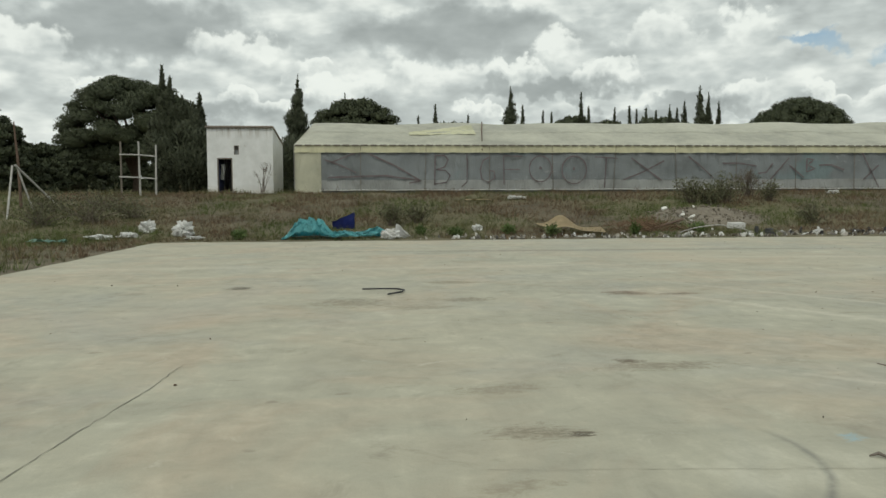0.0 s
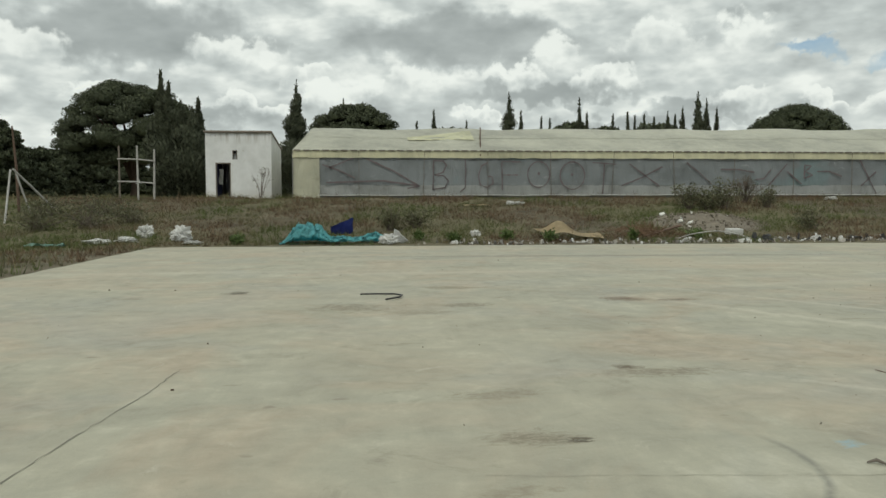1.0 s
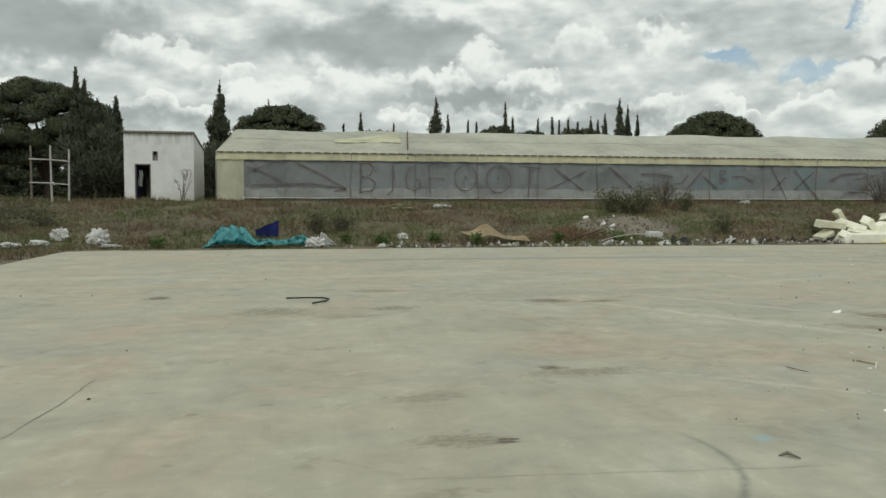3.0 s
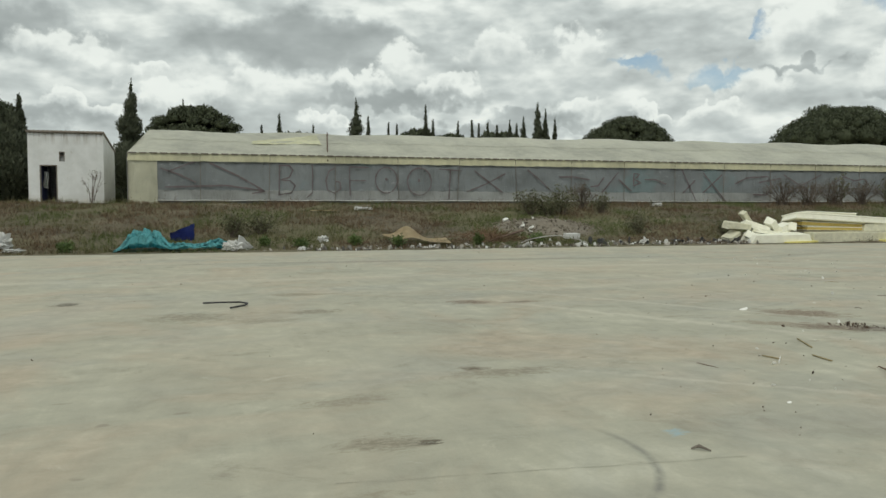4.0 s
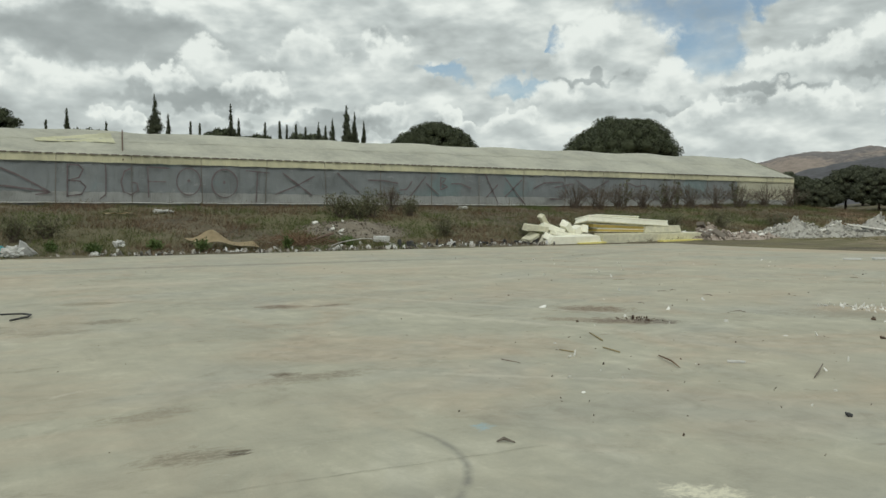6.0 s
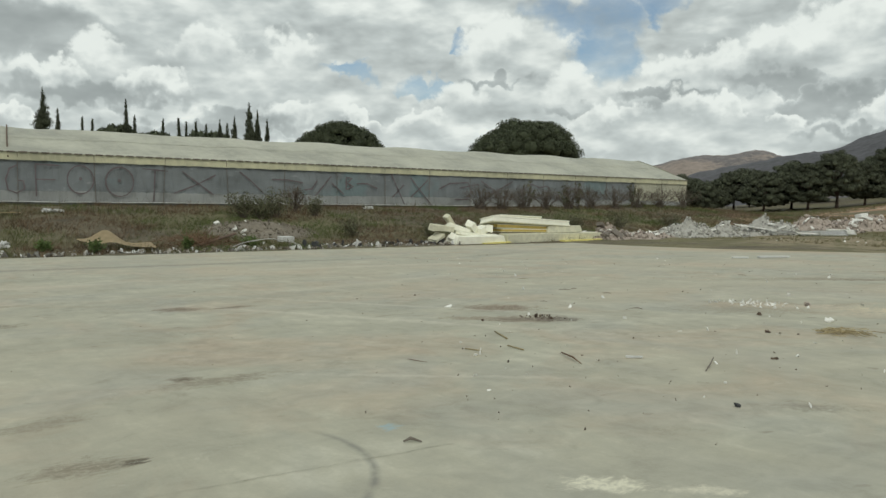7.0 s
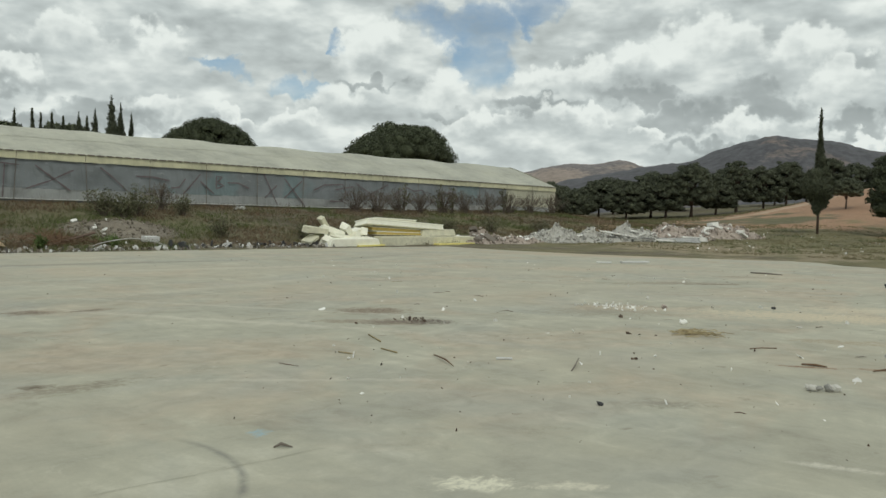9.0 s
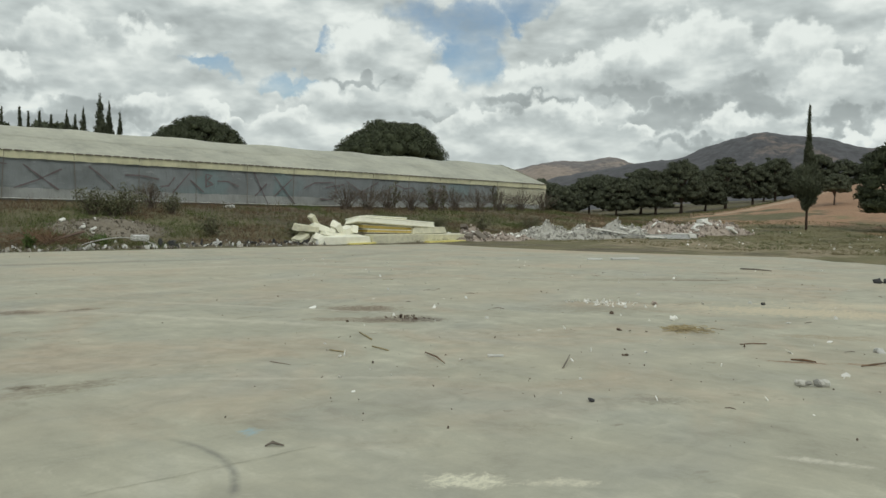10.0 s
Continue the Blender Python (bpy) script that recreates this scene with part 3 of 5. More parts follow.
def cores(centres, radii, seed, k=0.86):
    """Uneven solid hearts of the clumps, so that the crown is dense inside."""
    g = np.random.default_rng(seed + 500)
    lumps = k * (1 + 0.13 * g.normal(size=(len(centres), len(BALL), 1)).clip(-2, 2))
    verts = np.array(centres, float)[:, None, :] + BALL[None] * np.array(radii, float)[:, None, :] * lumps
    faces = BALL_FACES[None] + (np.arange(len(centres)) * len(BALL))[:, None, None]
    return verts.reshape(-1, 3), faces.reshape(-1, 3), np.tile(BALL, (len(centres), 1))


def crown_mesh(name, centres, radii, count, size, seed, mat, heart=0.62, **kw):
    v1, f1, n1 = cores(centres, radii, seed, heart)
    v2, f2, n2 = leaf_cloud(centres, radii, int(count * 1.8), size * 1.1, seed, **kw)
    me = mesh_of(name, np.vstack([v1, v2]), np.vstack([f1, f2 + len(v1)]), mat, True)
    lay = me.attributes.new("custom_normal", "FLOAT_VECTOR", "POINT")
    lay.data.foreach_set("vector", np.vstack([n1, n2]).astype(np.float32).ravel())
    return me


def stone_pine(base, top, width, label, seed, mat, depth=0.42, leaves=9000, leaf=0.30, bare=0.35, lean=(0, 0), group="", slump=0.0):
    """An umbrella pine: a forked trunk under a wide dome of clumps with a flat, broken underside."""
    rng = random.Random(seed)
    x, y, z = base
    h = top - z
    ob = thing("stone_pine", base, label, "tree", group)
    r, thick = width / 2, h * depth
    fork = z + h * bare
    part("trunk", tube([(x, y, z - 0.2), (x + 0.1, y, z + h * bare * 0.5), (x + 0.15, y, fork)], [min(0.42, h * 0.034), min(0.33, h * 0.027), min(0.28, h * 0.022)], 8), bark, ob, soft=True)
    centres, radii = [], []
    n = 76
    for i in range(n):
        a, q = i * 2.399, math.sqrt((i + 0.5) / n)
        cr = r * rng.uniform(0.11, 0.215)
        q2 = q * (r - cr * 0.75) / r
        px, py = x + lean[0] * q + r * q2 * math.cos(a), y + lean[1] * q + r * q2 * math.sin(a) * 0.85
        dome = max(0.0, 1 - (q * 0.97) ** 2.5) ** 0.52
        dome *= 1 - slump * max(0.0, -math.cos(a)) * q
        pz = top - thick + (thick - cr * 0.75) * dome * rng.uniform(0.76, 1.03)
        centres.append((px, py, pz))
        radii.append((cr, cr, cr * rng.uniform(0.62, 0.8)))
        if dome > 0.45:
            centres.append((px, py, top - thick * rng.uniform(0.72, 0.95)))
            radii.append((cr * 1.1, cr * 1.1, cr * 0.7))
    for i in range(0, n, 10):
        c = centres[min(i, len(centres) - 1)]
        mid = (x + (c[0] - x) * 0.45, y + (c[1] - y) * 0.45, fork + (c[2] - fork) * 0.62)
        part("limb", tube([(x + 0.15, y, fork - min(0.3, h * 0.03)), mid, c], [min(0.20, h * 0.016), min(0.13, h * 0.011), min(0.06, h * 0.005)], 5), bark, ob, soft=True)
    part("crown", crown_mesh("crown", centres, radii, leaves, leaf, seed, mat, flat=1.0), None, ob)
    return ob


def cypress(base, top, width, label, seed, mat, leaves=1600, leaf=0.22, foot=0.05, ragged=0.25, group="", kind="cypress_tree", belly=0.35, spire=0.0):
    """A slender upright conifer with a broken spire."""
    rng = random.Random(seed)
    x, y, z = base
    h = top - z
    ob = thing(kind, base, label, "tree", group)
    part("trunk", tube([(x, y, z - 0.2), (x, y, z + h * 0.5), (x, y, z + h * 0.9)], [0.04 + width * 0.022, 0.04, 0.015], 7), bark, ob, soft=True)
    centres, radii = [], []
    n = max(14, int(h * 2.4))
    for i in range(n):
        u = i / (n - 1)
        prof = (min(1.0, (u + 0.06) / belly) ** 0.6) * (1 - max(0.0, (u - belly) / (1 - belly)) ** 1.25)
        if spire and u > spire:
            prof = 0.17 * (1 - (u - spire) / (1 - spire)) ** 0.9 + 0.015
        elif spire:
            q = u / spire
            prof = (0.25 + q / 0.47) ** 0.7 if q < 0.35 else 1 - 0.82 * ((q - 0.35) / 0.65) ** 0.85
        cr = max(0.05, width / 2 * prof * rng.uniform(1 - ragged, 1 + ragged * 0.4) * 0.72)
        off = width * 0.16 * prof
        centres.append((x + rng.uniform(-off, off), y + rng.uniform(-off, off), z + h * (foot + (0.985 - foot) * u)))
        radii.append((cr, cr, max(h / n * 1.1, cr * 0.9)))
    part("crown", crown_mesh("crown", centres, radii, leaves, leaf, seed, mat, heart=0.5 if spire else 0.6, drop=4.5, long=1.5), None, ob)
    return ob


def bush(name, base, width, high, label, seed, mat, leaves=700, leaf=0.07, stems=14, category="bush", group="", open_stems=False):
    """A shrub: stems from one root, with loose leafy clumps."""
    rng = random.Random(seed)
    x, y, z = base
    ob = thing(name, base, label, category, group)
    bm, centres, radii = bmesh.new(), [], []
    for i in range(stems):
        a, q = rng.uniform(0, math.tau), rng.uniform(0.1, 1.0)
        hx, hy = math.cos(a) * q * width / 2, math.sin(a) * q * width / 2 * 0.8
        top = high * rng.uniform(0.6, 1.05) * (1 - 0.35 * q)
        tip = (x + hx, y + hy, z + top)
        mid = (x + hx * 0.4 + rng.uniform(-0.05, 0.05), y + hy * 0.4, z + top * 0.5)
        add_tube(bm, [(x + rng.uniform(-0.1, 0.1) * width, y + rng.uniform(-0.08, 0.08) * width, z - 0.05), mid, tip], [0.018, 0.012, 0.004], 4)
        if open_stems:
            for _ in range(5):
                s = rng.uniform(0.35, 0.9)
                p0 = Vector(mid).lerp(Vector(tip), s)
                add_tube(bm, [p0, p0 + Vector((rng.uniform(-0.28, 0.28), rng.uniform(-0.2, 0.2), rng.uniform(0.05, 0.4)))], [0.009, 0.003], 3)
        for s in (0.45, 0.75, 1.0):
            centres.append((x + hx * s, y + hy * s, z + top * s * 0.95))
            cr = width * rng.uniform(0.08, 0.16)
            radii.append((cr, cr, cr * 0.9))
    tagged(part("twiggery", bm, dry_twig, ob), kind="stuff")
    if leaves:
        v, f, _ = leaf_cloud(centres, radii, leaves, leaf, seed, long=1.3)
        tagged(part("foliage", mesh_of("foliage", v, f, mat), None, ob), kind="stuff")
    return ob


def tufts(name, n, place, low, high, width, mat, label, seed, blades=5, spread=0.10):
    """Grass too dense to count: clumps of leaning blades on the ground."""
    g = np.random.default_rng(seed)
    xy = place(g, n)
    z = np.array([land(a, b) for a, b in xy])
    root = np.column_stack([xy, z - 0.02])
    patch = np.array([noise.noise(Vector((a * 0.35, b * 0.5, seed))) for a, b in xy])
    tall = (low + (high - low) * g.random(len(xy)) ** 2) * (1 + 0.7 * patch)
    root, tall = np.repeat(root, blades, 0), np.repeat(tall, blades)
    k = len(root)
    a = g.random(k) * math.tau
    root = root + np.column_stack([np.cos(a), np.sin(a), np.zeros(k)]) * (g.random(k) * spread)[:, None]
    lean = np.column_stack([g.normal(size=k), g.normal(size=k), np.zeros(k)]) * 0.38
    hgt = tall * g.uniform(0.55, 1.1, k)
    tip = root + lean * hgt[:, None] + np.column_stack([np.zeros(k), np.zeros(k), hgt])
    side = np.column_stack([np.cos(a * 1.7), np.sin(a * 1.7), np.zeros(k)]) * (width * g.uniform(0.6, 1.4, k))[:, None]
    verts = np.stack([root - side, root + side, tip], 1).reshape(-1, 3)
    return solo(name, mesh_of(name, verts, np.arange(k * 3).reshape(-1, 3), mat), None, label, "grass", kind="stuff")

# ---- ground, slab, hills ----


def polar(az, d):
    return d * math.sin(radians(az)), d * math.cos(radians(az))


def steps(lo, hi, fine_lo, fine_hi, fine, grow=1.22):
    out, v, s = [], fine_lo, fine
    while v < fine_hi:
        out.append(v)
        v += fine
    v, s = fine_hi, fine
    while v < hi:
        out.append(v)
        s *= grow
        v += s
    out.append(hi)
    v, s = fine_lo, fine
    while v > lo:
        s *= grow
        v -= s
        out.insert(0, max(v, lo))
    return out


def slab_edge_right(y):
    """East edge of the slab, which runs askew."""
    for (xa, ya), (xb, yb) in zip(SLAB_EAST, SLAB_EAST[1:]):
        if ya <= y <= yb:
            return xa + (xb - xa) * (y - ya) / (yb - ya)
    return SLAB_EAST[-1][0]


SLAB_EAST = [(14.0, -30.0), (24.5, 0.0), (28.6, 7.2), (32.4, 12.6), (36.0, 20.5), (36.4, 24.0), (34.6, 27.9), (34.0, 29.0)]


def ground_mesh():
    xs, ys = steps(-4200, 4200, -34, 84, 0.8), steps(-4200, 4200, 2, 60, 0.7)
    verts, faces = [], []
    for b in ys:
        for a in xs:
            z = land(a, b)
            on_slab = -7.2 < a < slab_edge_right(b) and b < 27.85
            near = max(0.0, 1 - abs(a) / 250) * max(0.0, 1 - abs(b) / 250)
            z += (-0.04 if on_slab else (0.07 * rag((a, b, 0), 0.6) + 0.05 * rag((a, b, 3), 2.0)) * near)
            verts.append((a, b, z))
    w = len(xs)
    for j in range(len(ys) - 1):
        for i in range(w - 1):
            k = j * w + i
            faces.append((k, k + 1, k + w + 1, k + w))
    return mesh_of("ground", verts, faces, soil, True)


solo("ground", ground_mesh(), None, "dry brown soil with sparse weeds rising to a bank", "ground", kind="structure")


def slab_mesh():
    """The concrete yard: a thick plate with a slightly broken edge."""
    rim = []
    y = -30.0
    while y < 27.6:
        rim.append((-7.05 - 0.25 * smooth(15, 28, y) + 0.10 * rag((0, y, 0), 0.9), y))
        y += 0.6
    x = -7.2
    while x < 34.4:
        rim.append((x, 27.75 + 0.10 * rag((x, 0, 0), 0.8) + 0.75 * smooth(22, 34, x) + 0.35 * smooth(2, -7, x)))
        x += 0.6
    for x, y in reversed(SLAB_EAST[:-2]):
        rim.append((x, y))
    bm = bmesh.new()
    top = bm.faces.new([bm.verts.new((a, b, 0.0)) for a, b in rim])
    low = bmesh.ops.extrude_face_region(bm, geom=[top])
    for v in low["geom"]:
        if isinstance(v, bmesh.types.BMVert):
            v.co.z = -0.22
    bmesh.ops.triangulate(bm, faces=[f for f in bm.faces if len(f.verts) > 4])
    return bm


slab = solo("pavement", slab_mesh(), concrete, "large worn grey concrete yard slab with stains", "pavement", kind="structure")


def crack_strip(pts, width, seed):
    rng = random.Random(seed)
    verts, faces = [], []
    for (xa, ya), (xb, yb) in zip(pts, pts[1:]):
        n = max(2, int(math.hypot(xb - xa, yb - ya) / 0.09))
        for i in range(n):
            u = i / n
            ox, w = rng.uniform(-0.012, 0.012), width * rng.uniform(0.25, 1.3)
            q = math.hypot(xb - xa, yb - ya)
            nx, ny = (yb - ya) / q, -(xb - xa) / q
            x, y = xa + (xb - xa) * u + nx * ox, ya + (yb - ya) * u + ny * ox
            verts += [(x - nx * w, y - ny * w, 0.004), (x + nx * w, y + ny * w, 0.004)]
    for i in range(len(verts) // 2 - 1):
        faces.append((2 * i, 2 * i + 1, 2 * i + 3, 2 * i + 2))
    return mesh_of("crack", verts, faces, crack_fill if width > 0.003 else hair_fill)


part("crack", crack_strip([(0.6, 3.985), (1.73, 3.88), (3.0, 3.765)], 0.0022, 8), None, slab, "hairline crack")
part("crack", crack_strip([(-1.93, 3.4), (-1.80, 4.8), (-1.66, 6.0), (-1.60, 7.0)], 0.0042, 3), None, slab, "thin dark crack")


def far_hill(name, mat, line, dist, label, seed):
    """A hill whose skyline follows a few bearings and heights (as a share of the distance)."""
    verts, faces = [], []
    na, nd = 170, 26
    x0, x1 = line[0][0], line[-1][0]

    def skyline(az):
        for (a, p), (b, q) in zip(line, line[1:]):
            if a <= az <= b:
                return p + (q - p) * smooth(a, b, az)
        return 0.0
    for j in range(nd + 1):
        for i in range(na + 1):
            az = x0 + (x1 - x0) * i / na
            v = j / nd
            d = dist * (0.62 + 0.55 * v)
            top = (skyline(az) + skyline(max(x0, az - 0.5)) + skyline(min(x1, az + 0.5))) / 3
            z = top * dist * math.exp(-((v - 0.69) / 0.33) ** 2) * (1 + 0.06 * rag((az * 0.5, v * 4, seed), 1.0) * (1 - math.exp(-((v - 0.69) / 0.1) ** 2)))
            z += dist * 0.0011 * rag((az * 5, v * 9, seed), 1.0)
            x, y = polar(az, d)
            verts.append((x, y, z - 3 * (1 - min(1, z / 10))))
    w = na + 1
    for j in range(nd):
        for i in range(na):
            k = j * w + i
            faces.append((k, k + 1, k + w + 1, k + w))
    return solo(name, mesh_of(name, verts, faces, mat, True), None, label, "hill", kind="structure")


far_hill("backdrop_hill", hill_pale, [(38, 0.0), (46, 0.03), (51, 0.057), (53.5, 0.066), (54.7, 0.0705), (56.7, 0.070), (58.6, 0.0765), (60.2, 0.066), (64, 0.05), (70, 0.03), (76, 0.0)], 2900, "distant bare pinkish hill under cloud", 2.0)
far_hill("backdrop_hill", hill_dark, [(50, 0.0), (55, 0.052), (58, 0.0605), (60.2, 0.0675), (61.3, 0.0705), (63.1, 0.0725), (64.9, 0.087), (66.7, 0.0965), (68.4, 0.1035), (70.1, 0.0985), (71.8, 0.0955), (74.5, 0.083), (79, 0.066), (88, 0.04), (96, 0.0)], 1900, "distant dark burnt hill with bare orange patches", 5.0)

# ---- greenhouse ----
GX, GY, BAY, BAYS = -3.96, 43.0, 3.5, 18
EAVE, RIDGE_Y, BACK_Y = 4.38, 48.0, 53.0


def ridge(x):
    return 5.97 + 0.36 * (x - GX) / 63 + 0.05 * math.sin((x - GX) * math.tau / 7.0) + 0.04 * rag((x, 0, 7), 0.35)


def sheet(fn, nu, nv, mat, name):
    verts = [fn(i / nu, j / nv) for j in range(nv + 1) for i in range(nu + 1)]
    faces = [(j * (nu + 1) + i, j * (nu + 1) + i + 1, (j + 1) * (nu + 1) + i + 1, (j + 1) * (nu + 1) + i) for j in range(nv) for i in range(nu)]
    return mesh_of(name, verts, faces, mat, True)


def greenhouse():
    gh = thing("greenhouse", (GX, GY, 1.8), "long plastic-film greenhouse with graffiti on clouded grey side", "greenhouse")
    batten = None
    for i in range(BAYS):
        xa, xb = GX + i * BAY, GX + (i + 1) * BAY
        x0 = -2.62 if i == 0 else xa

        def wall_pt(z0, z1, bulge, seed):
            def fn(u, v):
                x, z = x0 + (xb - x0) * u, z0 + (z1 - z0) * v
                y = GY + bulge * rag((x, z, seed), 1.1) + 0.02 * math.sin(x * 7 + z * 3)
                return x, y, z
            return fn
        worn = i >= BAYS - 2
        part("wall_panel", sheet(wall_pt(2.50, 4.02, 0.05, 1), 16, 8, end_film if worn else wall_film, "wall_panel"), None, gh)
        part("skirt_panel", sheet(wall_pt(1.97, 2.52, 0.06, 4), 16, 4, skirt_film, "skirt_panel"), None, gh)
        part("eave_strip", sheet(lambda u, v: (xa + BAY * u, GY - 0.06 - 0.03 * (1 - v) + 0.02 * rag((xa + BAY * u, v, 9), 2), 3.98 + 0.40 * v + (0.03 * rag((xa + BAY * u, 0, 5), 1.6) if v < 0.5 else 0)), 14, 3, eave_film, "eave_strip"), None, gh)
        part("kerb", boxed((xa + BAY / 2, GY + 0.12, 1.82), (BAY, 0.16, 0.36)), dark_base, gh)
        roof = []

        def slope(y0, z0, y1):
            def fn(u, v):
                x = xa + BAY * u
                inset = 0.75 * v
                x = min(max(x, GX + inset), GX + BAYS * BAY - inset * 0.7)
                sag = -0.07 * math.sin(math.pi * v) * (1 - 0.6 * abs(math.sin(math.pi * u)))
                ease = math.sin(v * math.pi / 2) * 0.25 + v * 0.75
                return x, y0 + (y1 - y0) * v, z0 + (ridge(x) - z0) * ease + sag
            return fn
        part("roof_panel", sheet(slope(GY - 0.10, EAVE, RIDGE_Y), 10, 8, roof_film, "roof_panel"), None, gh)
        part("roof_panel", sheet(slope(BACK_Y, EAVE, RIDGE_Y), 8, 5, roof_film, "roof_panel"), None, gh)
        part("roof_lap", sheet(lambda u, v: tuple(a + b for a, b in zip(slope(GY - 0.10, EAVE, RIDGE_Y)(u, 0.52 + 0.018 * v), (0, 0, 0.012))), 10, 1, roof_film, "roof_lap"), None, gh)
        part("back_panel", sheet(lambda u, v: (xa + BAY * u, BACK_Y, 1.8 + 2.58 * v), 6, 4, wall_film, "back_panel"), None, gh)
        part("post", tube([(xa, GY + 0.09, 1.6), (xa, GY + 0.09, EAVE - 0.02)], 0.035, 6), galvanised, gh)
        part("lath", boxed((xa + 0.02, GY - 0.075, 3.15), (0.026, 0.02, 2.4), (0, [0, 0, 1.2, 0, -1, 2, -1.5, 0.6][i % 8] * 1.6, 0)), grey_wood, gh)
        part("hem", tube([(x0, GY - 0.04, 1.98), ((x0 + xb) / 2, GY - 0.05, 1.96), (xb, GY - 0.04, 1.98)], 0.022, 5), white_plastic, gh)
        for k in range(7):
            if batten is None:
                batten = finish(boxed((0, 0, 0), (BAY / 7 * 0.72, 0.05, 0.055)), "eave_batten", grey_wood)
            part("eave_batten", batten, None, gh).location = (xa + BAY * (k + 0.5) / 7, GY - 0.115, EAVE - 0.005)
    part("post", tube([(GX + BAYS * BAY, GY + 0.09, 1.4), (GX + BAYS * BAY, GY + 0.09, EAVE)], 0.04, 6), galvanised, gh)
    # end sheet that closes the first half bay, and the two gable ends
    part("end_sheet", sheet(lambda u, v: (GX + 1.42 * u, GY - 0.03 + 0.06 * rag((u * 3, v * 2, 2), 1.5), 1.72 + 2.3 * v), 10, 8, end_film, "end_sheet"), None, gh, "yellowed plastic sheet")
    for x, s in ((GX, 1), (GX + BAYS * BAY, -1)):
        def gable(u, v, x=x, s=s):
            y = GY + (BACK_Y - GY) * u
            k = 1 - abs(u - 0.5) * 2
            top = EAVE + (ridge(x) - EAVE) * (math.sin(k * math.pi / 2) * 0.25 + k * 0.75)
            z = 1.6 + (top - 1.6) * v
            return x + s * max(0.0, z - EAVE) / max(0.1, ridge(x) - EAVE) * (0.75 if s > 0 else 0.5), y, z
        part("gable_end", sheet(gable, 20, 10, end_film, "gable_end"), None, gh)
    # roof joint pole and a torn yellow patch
    xs = 6.15
    part("roof_seam", tube([(xs, GY - 0.14, EAVE - 0.25), (xs + 0.17, GY + 1.2, 4.94), (xs + 0.42, GY + 3.0, 5.48), (xs + 0.70, RIDGE_Y - 0.1, ridge(xs) + 0.05)], 0.035, 5), rust, gh)
    def patch(u, v):
        x = 2.3 + 3.8 * u
        w = 0.25 + 0.65 * u
        q = 0.30 + 0.45 * (0.25 + v * w)
        q = min(0.97, q)
        return x, GY - 0.10 + 5.1 * q, EAVE + (ridge(x) - EAVE) * (math.sin(q * math.pi / 2) * 0.25 + q * 0.75) - 0.07 * math.sin(math.pi * q) + 0.05 + 0.04 * rag((x, v * 3, 1), 1.4)
    part("roof_patch", sheet(patch, 24, 10, patch_film, "roof_patch"), None, gh, "torn yellow plastic patch")
    return gh


def stroke(pts, width, seed, y=GY - 0.085):
    """A hand-sprayed line of paint on the film: a narrow ribbon with an uneven edge."""
    rng = random.Random(seed)
    line = []
    for (xa, za), (xb, zb) in zip(pts, pts[1:]):
        n = max(2, int(math.hypot(xb - xa, zb - za) / 0.12))
        line += [(xa + (xb - xa) * i / n, za + (zb - za) * i / n) for i in range(n)]
    line.append(pts[-1])
    verts, faces = [], []
    for i, (x, z) in enumerate(line):
        a, b = line[max(i - 1, 0)], line[min(i + 1, len(line) - 1)]
        dx, dz = b[0] - a[0], b[1] - a[1]
        q = math.hypot(dx, dz) or 1
        w = width * rng.uniform(0.55, 1.15)
        verts += [(x - dz / q * w, y, z + dx / q * w), (x + dz / q * w, y, z - dx / q * w)]
    faces = [(2 * i, 2 * i + 1, 2 * i + 3, 2 * i + 2) for i in range(len(line) - 1)]
    return mesh_of("graffiti", verts, faces, red_paint)


def loop(x, z, rx, rz):
    return [(x + rx * math.cos(math.tau * k / 20 + 1.4), z + rz * math.sin(math.tau * k / 20 + 1.4)) for k in range(21)]


gh = greenhouse()
LETTERS = {
    "B": [[(3.55, 2.24), (3.59, 3.84), (4.1, 3.82), (4.29, 3.6), (4.1, 3.2), (3.63, 3.07)], [(3.63, 3.07), (4.15, 3.02), (4.40, 2.75), (4.2, 2.38), (3.55, 2.28)]],
    "I": [[(5.31, 3.89), (5.34, 3.34), (5.31, 2.38), (5.03, 2.14)]],
    "G": [[(6.56, 3.75), (6.21, 3.56), (6.04, 3.04), (6.14, 2.53), (6.51, 2.38), (6.85, 2.6), (6.81, 2.97), (6.56, 3.01)]],
    "F": [[(7.36, 2.24), (7.33, 3.81), (8.41, 3.78)], [(7.33, 3.07), (8.23, 3.07)]],
    "O": [loop(9.38, 3.10, 0.62, 0.71), loop(9.38, 3.15, 0.04, 0.05)],
    "o": [loop(11.27, 3.04, 0.69, 0.76), loop(11.25, 3.1, 0.04, 0.05)],
    "T": [[(12.43, 3.76), (13.74, 3.67)], [(13.08, 3.71), (12.98, 2.04)]],
}
